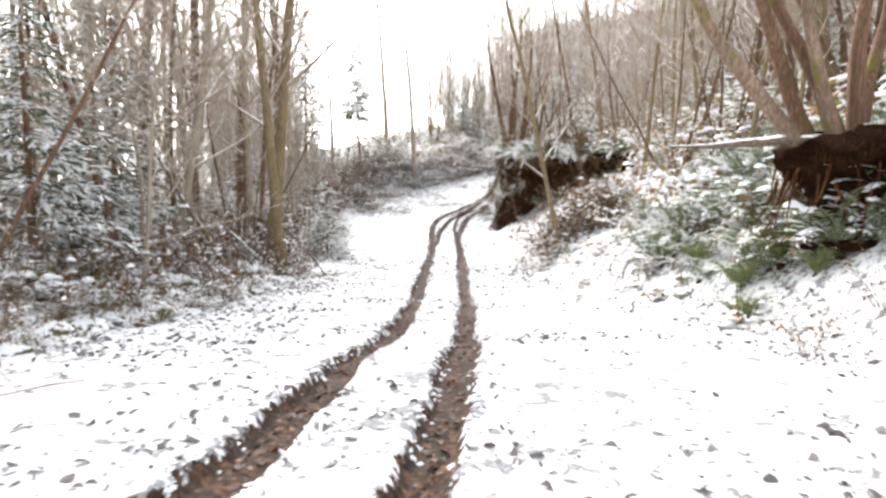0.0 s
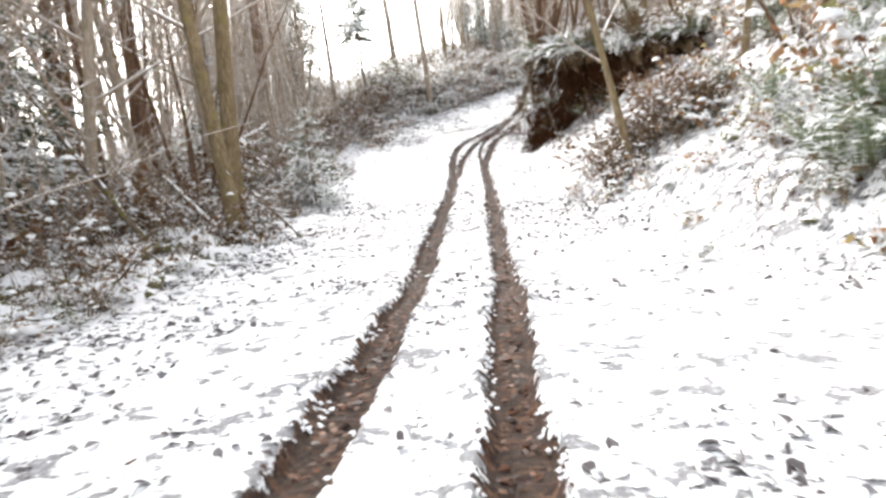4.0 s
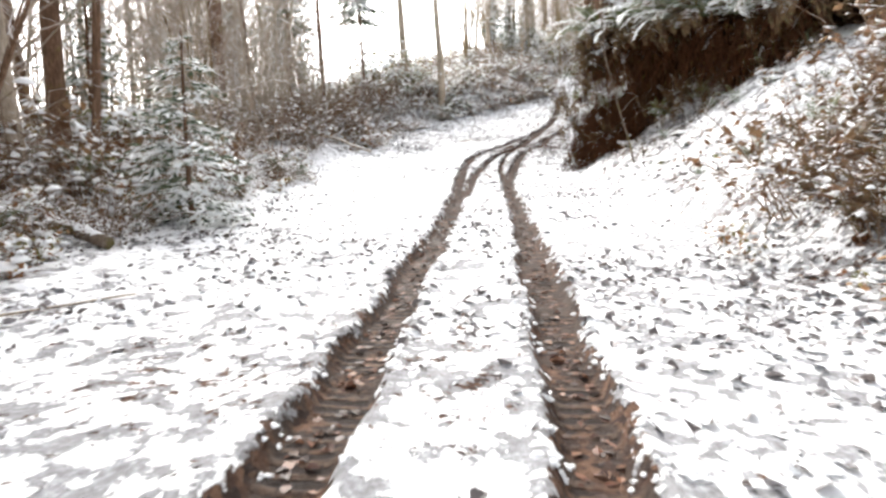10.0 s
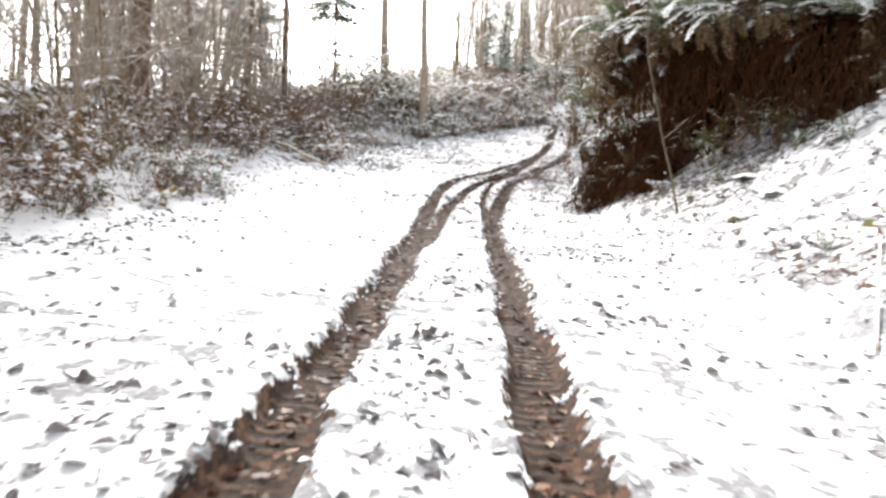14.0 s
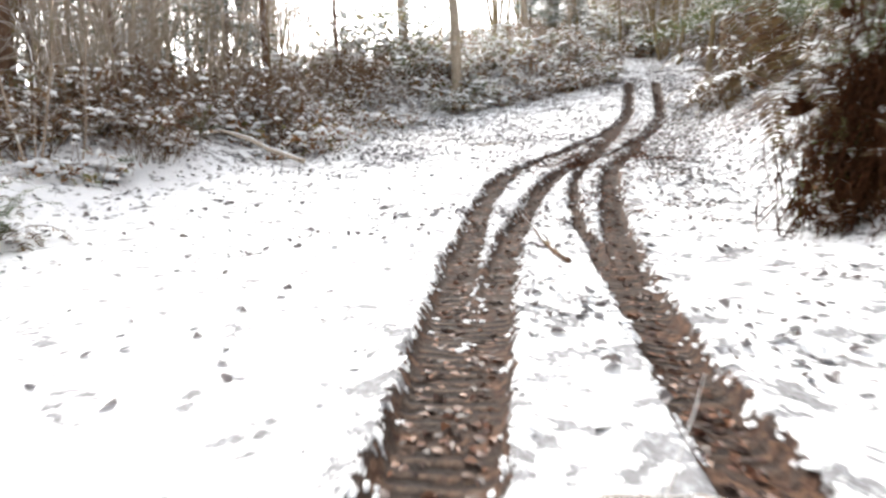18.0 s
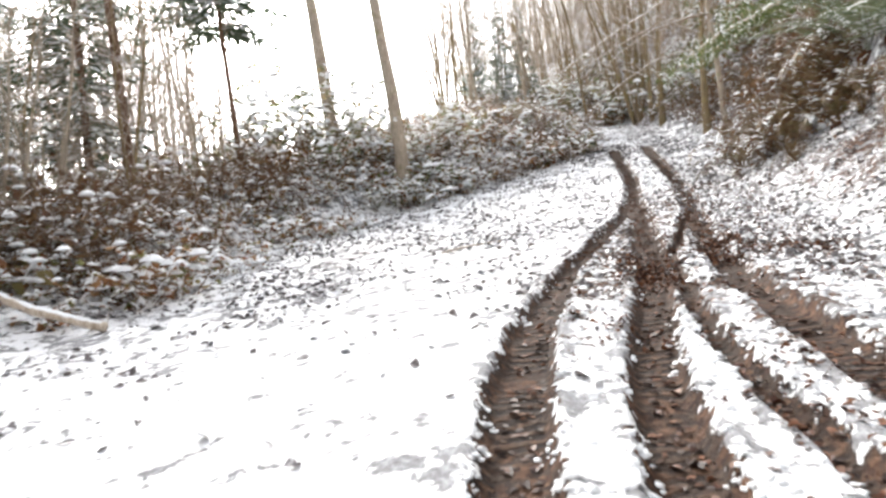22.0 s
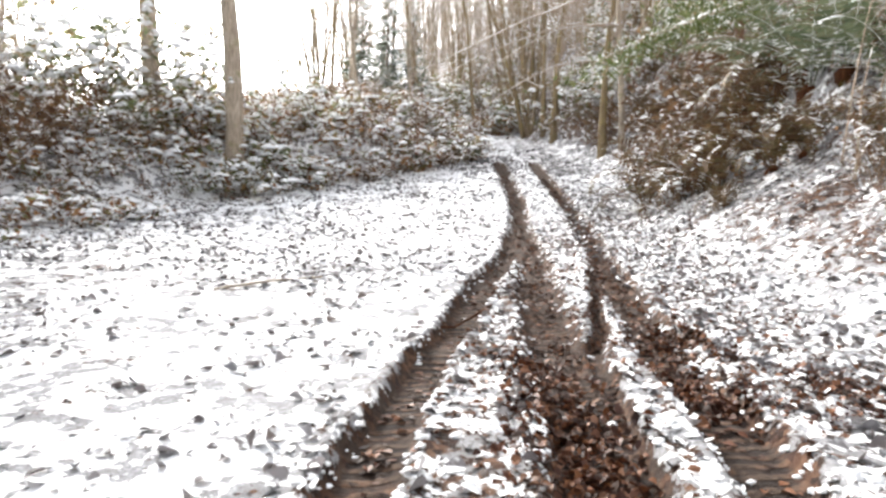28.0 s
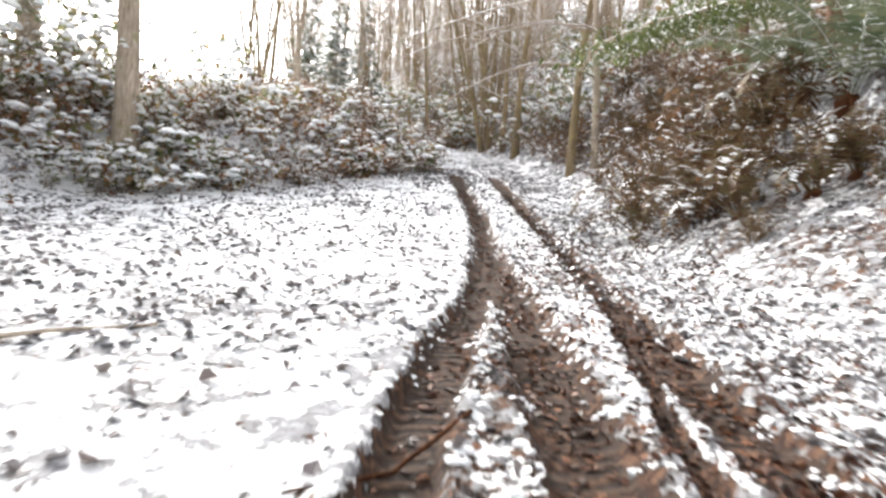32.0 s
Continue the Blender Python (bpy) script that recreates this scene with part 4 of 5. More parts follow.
def end_wood(rng):
    """Growth that closes the track's far end."""
    y = rng.uniform(69, 88)
    return left_edge(y) - 2 + rng.random() * (right_edge(y) - left_edge(y) + 4), y


def back_wood(rng):
    a = rng.uniform(3.5, 5.9)
    d = rng.uniform(9, 26)
    return 1 + d * math.cos(a), -2 + d * math.sin(a)


woods(78, ["forest_a", "forest_b", "thin_a", "thin_b", "thin_c", "pole_dark", "thin_dark"], left_wood, 51, "trees beside the track", "")
woods(110, ["forest_a", "forest_c", "thin_a", "thin_b", "thin_c", "clump_a", "clump_b", "clump_c"], right_wood, 52, "trees on the bank", "")
woods(78, ["forest_a", "thin_c", "thin_a", "thin_c", "thin_a", "clump_b", "clump_b"], far_wood, 53, "distant trees", "")
woods(16, ["thin_a", "thin_b", "thin_c", "whips_b", "whips_b", "clump_c"], verge(7, 34, 1.6, 8.0), 59, "trees beside the track", "")
woods(34, ["thin_a", "thin_b", "thin_c", "forest_a"], outer_wood, 62, "trees beyond the brambles", "")
woods(26, ["thin_a", "thin_b", "thin_c", "thin_b"], verge(32, 54, 2.4, 9.0), 64, "young trees beside the track", "", 0.42, 0.62)
woods(18, ["clump_c", "thin_c", "forest_b", "thin_c", "clump_d"], bank(7, 22, 4.2, 9.0), 65, "trees on the bank", "", 0.7, 1.1)
woods(13, ["thin_c", "thin_b", "thin_a", "thin_b", "thin_c"], end_wood, 63, "distant trees", "")
woods(12, ["forest_a", "forest_b", "thin_a"], back_wood, 54, "trees behind", "")


woods(40, ["whips_a", "whips_b"], verge(8, 52, 2.2, 14.0), 55, "thickets beside the track", "")
woods(14, ["whips_a", "whips_a", "whips_b"], bank(39, 62, 3.5, 8.0), 60, "thickets on the bank", "")
woods(30, ["whips_a", "whips_b"], right_wood, 56, "thickets on the bank", "")
woods(18, ["whips_a", "whips_b"], far_wood, 57, "thickets behind the bend", "")


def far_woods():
    """The wood that closes the view."""
    rng = turn(58)
    g = Geo()
    for _ in range(620):
        a = rng.uniform(-1.25, 1.25)
        d = rng.uniform(34, 95)
        x, y = d * math.sin(a), 42 + d * math.cos(a)
        if open_sky(x, y) or left_edge(y) - 2 < x < right_edge(y) + 1 or (d < 45 and y > 62 and abs(x - 5) < 9) or (rng.random() < 0.5):
            continue
        h, z = rng.uniform(9, 19), gz(x, y)
        r = rng.uniform(0.05, 0.16)
        line = bend((x, y, z - 0.3), (rng.gauss(0, 0.06), rng.gauss(0, 0.06), 1), h, 5, rng, 0.02, 0.04)
        g.tube(line, taper(r, 0.02, 6), 5, cap=False)
        for _ in range(26):
            k = rng.randrange(0, 5)
            b = rng.random() * 6.28
            at = line[k].lerp(line[k + 1], rng.random())
            br = bend(at, (math.cos(b), math.sin(b), 0.9), h * 0.16 * (0.5 + rng.random()), 2, rng, 0.05, 0.2)
            g.tube(br, [max(0.03, r * 0.3), 0.02, 0.012], 3, cap=False)
    # trunks share the pale twig colour, which stands in for distance haze
    return tagged(new("far_woods", g.mesh("far_woods", TWIG)), "dense leafless grey wood in the distance", "woods", kind="stuff")


far_woods()


# ---- shrubs, ferns and moss ----
def plant_kind(k):
    sorts = {
        "fern_a": lambda: fern(61, FERN, 18, 0.95, 4),
        "fern_b": lambda: fern(62, FERN_SNOW, 13, 1.0, 3),
        "fern_c": lambda: fern(63, FERN_DEAD, 9, 0.9, 4),
        "far_fern_a": lambda: far_fern(64, FERN),
        "far_fern_b": lambda: far_fern(65, FERN_SNOW),
        "far_fern_c": lambda: far_fern(66, FERN_DEAD, 9, 0.9),
        "bramble_a": lambda: shrub(71, BRAMBLE, 12, 0.95, 140, 0.17, 0.9, caps=0.2),
        "bramble_b": lambda: shrub(72, BRAMBLE, 10, 0.6, 100, 0.16, 1.2, caps=0.25),
        "bramble_r": lambda: tagged(shrub(78, RUSSET, 16, 1.1, 190, 0.115, 0.9, caps=0.04), "red-brown bramble with withered leaves"),
        "bush_a": lambda: shrub(73, BROAD, 12, 0.9, 140, 0.18, 0.8, -0.06, "evergreen_bush", 0.22),
        "bush_b": lambda: shrub(74, BROAD, 14, 1.5, 230, 0.17, 0.6, -0.05, "evergreen_bush", 0.2),
        "brush": lambda: tagged(shrub(75, RUSSET, 24, 1.3, 150, 0.085, 1.1, -0.1, "cane_tangle", 0.04), "tangle of bare arching canes with a few leaves"),
        "bush_big": lambda: tagged(shrub(77, BROAD, 22, 2.4, 620, 0.17, 0.6, -0.04, "evergreen_bush", 0.2), "tall evergreen bush with large snow-capped leaves"),
        "moss": lambda: tuft(76),
    }
    return sorts[k]


def undergrowth(name, count, kinds, where, seed, label, lo=0.8, hi=1.3):
    """Plants too far or too many to tell apart, in one mesh."""
    rng = turn(seed)
    vs, fs, ms, mats = [], [], [], []
    for _ in range(count):
        k = rng.choice(kinds)
        x, y = where(rng)
        if kept_open(x, y):
            continue
        m = np.array(spread(x, y, rng.random() * 360, rng.uniform(lo, hi)))
        for child in PROTO[k].children:
            me = child.data
            co = np.empty(len(me.vertices) * 3)
            me.vertices.foreach_get("co", co)
            base = len(vs)
            vs += (co.reshape(-1, 3) @ m[:3, :3].T + m[:3, 3]).tolist()
            if me.materials[0] not in mats:
                mats.append(me.materials[0])
            for f in me.polygons:
                fs.append([base + i for i in f.vertices])
            ms += [mats.index(me.materials[0])] * len(me.polygons)
    me = bpy.data.meshes.new(name)
    me.from_pydata(vs, [], fs)
    for mt in mats:
        me.materials.append(mt)
    me.polygons.foreach_set("material_index", ms)
    return tagged(new(name, me), label, "undergrowth", kind="stuff")


def plant(k, x, y, rot=0.0, size=1.0, label="", group="", tilt=(0, 0), z=None):
    return place(k, plant_kind(k), spread(x, y, rot, size, 0.03, tilt, z), label, group)


def thicket(count, kinds, where, seed, group, lo=0.7, hi=1.3):
    rng = turn(seed)
    for _ in range(count):
        x, y = where(rng)
        if kept_open(x, y) and rng.random() < 0.9:
            continue
        away = max(left_edge(y) - x, x - right_edge(y))
        plant(rng.choice(kinds), x, y, rng.random() * 360, rng.uniform(lo, hi) * (0.58 + 0.42 * float(smooth(0, 2.4, away))), "", group, (rng.gauss(0, 5), rng.gauss(0, 5)))


lip2 = turn(94)
thicket(46, ["bramble_r", "brush", "bramble_r", "bramble_a"], verge(38, 48, 0.6, 4.2), 112, "russet brambles beside the track", 0.8, 1.2)
thicket(120, ["bramble_a", "bramble_b", "brush", "bush_a", "moss", "far_fern_a"], verge(5, 26, 0.0, 4.6), 81, "verge plants", 0.6, 1.3)
thicket(40, ["far_fern_c", "bramble_r", "brush", "moss", "far_fern_c"], verge(7, 20, 0.0, 3.4), 108, "verge plants", 0.9, 1.4)
thicket(90, ["bramble_a", "bramble_b", "brush", "bramble_r", "far_fern_b"], verge(22, 46, 0.0, 4.6), 82, "verge plants", 0.7, 1.4)
thicket(80, ["bush_a", "bramble_a", "bramble_r", "bramble_a", "brush", "bramble_b"], verge(43, 58, 0.3, 3.6), 83, "bushes by the bend", 0.7, 1.1)
thicket(40, ["fern_a", "fern_b", "bush_a", "fern_b"], bank(9, 15, 0.9, 4.5), 86, "bank ferns", 0.9, 1.3)
undergrowth("stump_ferns", 60, ["far_fern_a", "far_fern_b", "far_fern_b", "bramble_a", "far_fern_b"], bank(9, 16, 1.2, 7.5), 99, "snowy ferns around the uprooted stump", 0.9, 1.5)
undergrowth("slope_ferns", 56, ["far_fern_b", "far_fern_b", "far_fern_c", "bramble_a"], bank(15, 24, 2.6, 8.0), 109, "snowy ferns and brambles on the upper bank", 0.8, 1.3)
thicket(34, ["bramble_b", "bramble_a", "moss"], bank(10, 22.5, 0.2, 3.0), 87, "bank brambles", 0.5, 0.9)
thicket(22, ["far_fern_c", "bramble_r", "brush", "far_fern_c"], bank(19.6, 22.6, 0.7, 3.0), 95, "bank brambles", 0.6, 1.0)
thicket(46, ["moss", "far_fern_b", "bramble_b", "far_fern_c", "far_fern_b"], bank(23.5, 31.5, 1.6, 5.0), 117, "low growth on the snowy slope", 0.3, 0.6)
thicket(30, ["far_fern_c", "bramble_r", "bramble_b", "far_fern_c"], bank(47, 58, 0.9, 3.0), 88, "bank brambles", 0.6, 1.0)
undergrowth("bank_bracken", 80, ["far_fern_c", "bramble_r", "far_fern_c", "brush", "bramble_r"], bank(48, 63, 0.9, 4.6), 106, "withered brown bracken and brambles on the bank", 0.7, 1.2)
thicket(30, ["far_fern_b", "far_fern_b", "far_fern_c", "far_fern_b"], bank(40, 60, 3.0, 7.5), 89, "bank ferns", 1.0, 1.6)
undergrowth("hedge_brambles", 60, ["bramble_b", "bramble_a", "bramble_b", "bramble_r", "bramble_b"], verge(43, 62, -0.6, 2.2), 107, "snow-capped brambles along the bend", 0.5, 1.0)
for x, y, sz in ((-2.7, 53.9, 0.7), (-2.0, 54.2, 0.75), (-3.4, 53.7, 0.7), (-4.6, 54.6, 0.8), (-1.2, 55.2, 0.7), (-5.4, 54.0, 0.75)):
    plant("bush_b", x, y, 60 * x, sz, "", "bushes by the bend")
for k in range(34):
    y = 6 + 20 * lip2.random()
    plant("moss", left_edge(y) - 0.5 - 2.0 * lip2.random(), y, 360 * lip2.random(), 0.7 + 0.8 * lip2.random(), "", "verge moss")
for x, y, sz in ((-5.2, 15.0, 1.5), (-5.5, 13.7, 1.3), (-6.0, 10.8, 1.3), (-4.9, 16.8, 1.0), (-6.0, 18.6, 1.3)):
    plant("moss", x, y, 70 * y, sz, "broad yellow-green moss cushion on the verge", "verge moss")
for x, y, sz in ((-4.2, 57.0, 1.1), (-6.4, 56.6, 1.2), (-5.3, 55.8, 0.9), (-3.4, 55.2, 0.7), (-2.1, 55.6, 0.65), (-1.0, 57.5, 0.7), (-7.6, 55.4, 0.9)):
    plant("bush_big", x, y, 60 * x, sz)
undergrowth("bend_brush", 110, ["bush_a", "bramble_a", "bramble_r", "bramble_b", "bramble_a"], verge(54, 67, -0.3, 3.0), 84, "snowy leafy brush around the bend", 0.6, 1.1)
undergrowth("bank_brush", 90, ["bramble_r", "brush", "far_fern_c", "far_fern_b", "bramble_r"], bank(39, 62, 3.4, 9.0), 97, "brown brush and ferns on the upper bank", 0.7, 1.2)
undergrowth("russet_brush", 60, ["bramble_r", "brush", "bramble_r"], verge(40, 55, 1.8, 5.0), 96, "withered russet brambles beside the track", 0.9, 1.4)
undergrowth("wood_undergrowth", 170, ["bramble_r", "brush", "bramble_a", "bush_b"], verge(8, 58, 4.2, 15.0), 85, "snowy brambles and bushes under the trees")
undergrowth("bend_undergrowth", 90, ["bush_a", "bramble_a", "bramble_r", "brush"], verge(56, 78, 2.5, 14.0), 92, "snowy brambles and bushes beyond the bend", 0.8, 1.2)
undergrowth("hill_undergrowth", 150, ["bush_a", "brush", "bush_b", "bramble_a"], bank(9, 66, 5.5, 18.0), 90, "snowy brambles and bushes on the wooded slope", 0.8, 1.4)
undergrowth("end_undergrowth", 90, ["bush_b", "bush_a", "bramble_a", "brush"], end_wood, 94, "snowy brush closing the end of the track", 0.9, 1.5)
undergrowth("far_undergrowth", 120, ["bush_b", "brush", "bramble_a"], bank(60, 84, 0.5, 14.0), 93, "snowy brambles and bushes beyond the bend", 0.9, 1.5)
for x, y, s, k in ((7.1, 50.4, 1.6, "fern_c"), (7.4, 51.2, 1.5, "fern_c"), (6.9, 49.6, 1.2, "fern_c"), (7.5, 48.9, 1.2, "fern_c"), (7.9, 48.6, 1.1, "fern_c"), (6.6, 51.8, 1.3, "fern_c"), (5.4, 11.2, 1.5, "fern_a"), (5.0, 12.4, 1.3, "fern_a"), (6.0, 12.2, 1.4, "fern_b"),
                   (4.6, 13.6, 1.0, "bush_a"), (5.9, 10.4, 1.4, "fern_a"), (5.0, 10.5, 1.4, "fern_a"), (6.2, 11.4, 1.4, "fern_b"), (-6.1, 33.9, 1.2, "fern_b"), (-6.5, 34.4, 1.0, "bush_a"), (-5.7, 34.6, 0.9, "fern_b"), (2.9, 13.8, 0.8, "bush_a"), (4.4, 9.4, 0.7, "bramble_b"), (4.1, 7.0, 0.5, "brush"), (4.9, 7.9, 0.55, "brush"), (5.4, 7.6, 0.6, "brush"), (4.6, 9.6, 1.1, "fern_a"), (4.5, 8.6, 0.6, "bramble_b")):
    plant(k, x, y, 70 * x, s)
# snowy ferns along the crest of the bend's bank, brambles and slanting shoots under them
for x, y, s, k in ((9.3, 50.9, 2.0, "fern_b"), (8.7, 49.5, 2.1, "fern_b"), (8.8, 48.7, 1.9, "fern_b"), (8.8, 47.6, 1.7, "fern_b"), (9.6, 47.4, 1.8, "fern_b"), (10.2, 49.0, 1.9, "fern_b"),
                   (11.6, 50.4, 2.0, "fern_b"), (10.6, 48.0, 1.8, "fern_b"), (9.8, 52.2, 1.8, "fern_a"), (9.4, 46.4, 1.6, "fern_b"), (7.9, 46.9, 0.9, "fern_c"), (7.4, 46.4, 0.8, "bramble_r"),
                   (7.0, 46.3, 0.7, "brush"), (7.6, 46.0, 0.9, "fern_c"), (8.2, 46.5, 0.9, "brush"), (8.0, 45.6, 0.9, "bramble_r"), (8.6, 46.0, 1.0, "fern_c"), (7.2, 45.4, 0.6, "bramble_a"), (8.9, 45.2, 1.0, "bramble_r")):
    plant(k, x, y, 110 * x + 40 * y, s, "", "growth on the bend's bank")
for k, (x, y, h, lean) in enumerate(((7.5, 47.4, 3.4, 0.9), (7.7, 46.9, 2.6, 0.5), (8.2, 47.6, 2.4, 1.1), (7.0, 46.6, 1.8, 0.3))):
    z = gz(x, y)
    limb([(x, y, z - 0.05), (x + 0.25 * lean, y, z + 0.33 * h), (x + 0.6 * lean, y + 0.05, z + 0.66 * h), (x + lean, y, z + h)], [0.02, 0.017, 0.013, 0.008], TWIG, "leaning_stem", "thin bare shoot slanting up from the bank", "stem", 5, seed=50 + k, twigs=4)
scarp = turn(111)
for k in range(64):
    y = 48.5 + 11 * scarp.random() ** 1.3
    x = float(right_edge(y)) + 2.1 + 1.7 * scarp.random()
    if 7.4 < x < 10.2 and 47.0 < y < 51.2:
        continue
    plant(("fern_c", "far_fern_c", "bramble_r", "far_fern_c")[k % 4], x, y, 360 * scarp.random(), 0.9 + 0.5 * scarp.random(), "withered brown bracken on the bank", "bank bracken")
# dark brush on the bank beyond the sapling, dry growth on the verge across from it
undergrowth("bank_brambles", 30, ["far_fern_c", "bramble_r", "far_fern_c", "brush", "far_fern_c"], bank(19.8, 22.6, 0.7, 3.0), 113, "dark withered brambles on the bank", 0.8, 1.3)
thicket(60, ["far_fern_c", "moss", "far_fern_c", "brush", "bramble_r"], verge(17, 33, 0.2, 4.0), 114, "dry growth on the verge", 0.7, 1.2)
# moss, ferns and brambles round the foot of the mossy trunks
for x, y, sz, k in ((-4.5, 18.9, 0.6, "bramble_a"), (-4.75, 18.5, 0.9, "moss"), (-5.0, 18.8, 0.7, "far_fern_c"), (-5.3, 18.7, 0.8, "bramble_r"), (-4.5, 19.8, 0.7, "bramble_r"), (-5.6, 21.2, 0.8, "bramble_a"), (-5.2, 21.4, 0.9, "moss"), (-6.2, 21.2, 0.8, "far_fern_c"), (-5.5, 21.9, 0.8, "brush"), (-4.9, 20.5, 0.7, "far_fern_b")):
    plant(k, x, y, 90 * x + 50 * y, sz, "", "growth round the mossy trunks")
# ferns that hang over the lip of the earth face
lip = turn(91)
for k in range(50):
    u = -0.7 + 8.9 * (k + 0.6 * lip.random()) / 50
    w = -0.15 + 2.2 * lip.random() ** 1.2
    top = gz(FACE_X + u * FACE_U[0] + 2.4 * FACE_W[0], FACE_Y + u * FACE_U[1] + 2.4 * FACE_W[1])
    x, y = FACE_X + u * FACE_U[0] + w * FACE_W[0], FACE_Y + u * FACE_U[1] + w * FACE_W[1]
    plant("fern_b" if k % 3 == 1 else ("fern_a" if k % 3 else "fern_c"), x, y, -150 + 90 * (lip.random() - 0.5), 1.0 + 0.4 * lip.random(), "snowy sword fern hanging over the earth bank", "ferns on the lip", (0, 10 + 30 * lip.random()), max(top - 0.1, gz(x, y)))


for k in range(14):
    u, w = 0.3 + 8 * lip.random(), 2.1 + 0.9 * lip.random()
    plant("bramble_r" if k % 2 else "brush", FACE_X + u * FACE_U[0] + w * FACE_W[0], FACE_Y + u * FACE_U[1] + w * FACE_W[1], 360 * lip.random(), 0.8 + 0.4 * lip.random())


# ---- the earth face: hanging roots ----
def hanging_root(seed):
    rng = turn(seed)
    root = new("hanging_root")
    g = Geo()
    for k in range(12):
        line = bend((rng.gauss(0, 0.25), rng.gauss(0, 0.08), 0.1), (rng.gauss(0, 0.25), rng.gauss(0, 0.1) - 0.1, -1), 0.7 + 1.3 * rng.random(), 7, rng, -0.05, 0.16)
        g.tube(line, taper(0.014, 0.004, 8), 4, cap=False)
    tagged(part("root", g, ROOT_WOOD, root), kind="stuff")
    return tagged(root, "brown roots hanging from the undercut earth bank", "root", "bank roots")


def root_mat(seed):
    """A thatch of fine dead roots and stalks lying down a slope."""
    rng = turn(seed)
    root = new("root_mat")
    g = Geo()
    for k in range(46):
        line = bend((rng.gauss(0, 0.22), rng.gauss(0, 0.12), rng.gauss(0, 0.12)), (rng.gauss(0, 0.4), rng.gauss(0, 0.2) - 0.35, -1), 0.4 + 0.6 * rng.random(), 5, rng, -0.05, 0.2)
        g.tube(line, taper(0.012, 0.004, 6), 3, cap=False)
    tagged(part("stalk", g, ROOT_WOOD, root), kind="stuff")
    return tagged(root, "thatch of red-brown dead roots on bare earth", "root", "bank roots")


def earth_face():
    """The hollow face of bare earth under the ferns, with its apron and jutting lip."""
    g = Geo()
    n, m = 170, 46
    vs, fs = [], []
    for i in range(n + 1):
        u = -1.1 + 9.7 * i / n
        end = max(0.0, 0.2 - u)
        cx, cy = FACE_X + u * FACE_U[0], FACE_Y + u * FACE_U[1]
        back = 2.2 * end * end
        zb = gz(cx + (back - 0.6) * FACE_W[0], cy + (back - 0.6) * FACE_W[1]) - 0.12
        zt = gz(cx + (back + 2.4) * FACE_W[0], cy + (back + 2.4) * FACE_W[1])
        deep = min(1.0, max(0.0, zt - zb - 0.6) / 2.4)
        for j in range(m + 1):
            v = j / m
            w = np.interp(v, [0, 0.2, 0.38, 0.62, 0.8, 0.9, 1.0], [-0.35, -0.1, 0.9, 1.9, 1.3, -0.25, 2.6])
            w = 0.15 + (w - 0.15) * (0.35 + 0.65 * deep) + 0.95 * float(smooth(1.2, 3.6, u)) * max(0.0, 1 - v / 0.62)
            h = np.interp(v, [0, 0.2, 0.38, 0.62, 0.8, 0.9, 1.0], [0, 0.22, 0.34, 0.62, 0.86, 0.97, 1.0])
            q = Vector((u * 0.8, v * 2.2, 3))
            soft = min(1, 4 * v) * min(1, 8 * (1 - v))
            w += soft * (0.5 * noise.noise(q) + 0.32 * noise.noise(q * 2.6) + 0.2 * noise.noise(q * 6.5) + 0.1 * noise.noise(q * 14))
            z = zb + h * (zt - zb) + 0.1 * noise.noise(q * 3.1) + (0.06 if v > 0.95 else 0)
            p = Vector((cx + (w + back) * FACE_W[0], cy + (w + back) * FACE_W[1], z))
            rough = min(1, 3 * v) * (0.26 * noise.noise(p * 1.6) + 0.16 * noise.noise(p * 3.7) + 0.08 * noise.noise(p * 9))
            vs.append((p.x - rough * 0.6, p.y + rough * 0.8, p.z + rough * 0.5))
    for i in range(n):
        for j in range(m):
            a = i * (m + 1) + j
            fs.append((a, a + m + 1, a + m + 2, a + 1))
    g.add(vs, fs)
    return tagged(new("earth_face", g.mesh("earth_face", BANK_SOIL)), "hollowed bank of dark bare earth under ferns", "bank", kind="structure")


earth_face()
for x, y, sz, k in ((3.9, 37.6, 0.6, "bramble_r"), (4.4, 38.2, 0.8, "brush"), (4.0, 38.6, 0.6, "far_fern_c"), (4.9, 38.9, 0.8, "bramble_r"), (3.25, 35.7, 0.45, "far_fern_c"), (3.1, 34.9, 0.4, "bramble_r"), (3.5, 36.4, 0.5, "far_fern_c"), (3.6, 34.0, 0.4, "far_fern_c"), (4.2, 33.0, 0.4, "bramble_b")):
    plant(k, x, y, 80 * y, sz, "", "brush at the toe of the earth bank")
# roots under the lip, then the matted roots over the apron
for k in range(70):
    u = 0.1 + 7.4 * ((k + 0.5 * lip.random()) / 70) ** 1.2
    w = 0.1 - 0.3 * lip.random()
    x, y = FACE_X + u * FACE_U[0] + w * FACE_W[0], FACE_Y + u * FACE_U[1] + w * FACE_W[1]
    top = gz(FACE_X + u * FACE_U[0] + 2.4 * FACE_W[0], FACE_Y + u * FACE_U[1] + 2.4 * FACE_W[1])
    place("root%d" % (k % 4), lambda k=k: hanging_root(95 + k % 4), pose(x, y, top - 0.1 - 1.3 * lip.random() ** 2, 0, 0, -60 + 30 * lip.random()))
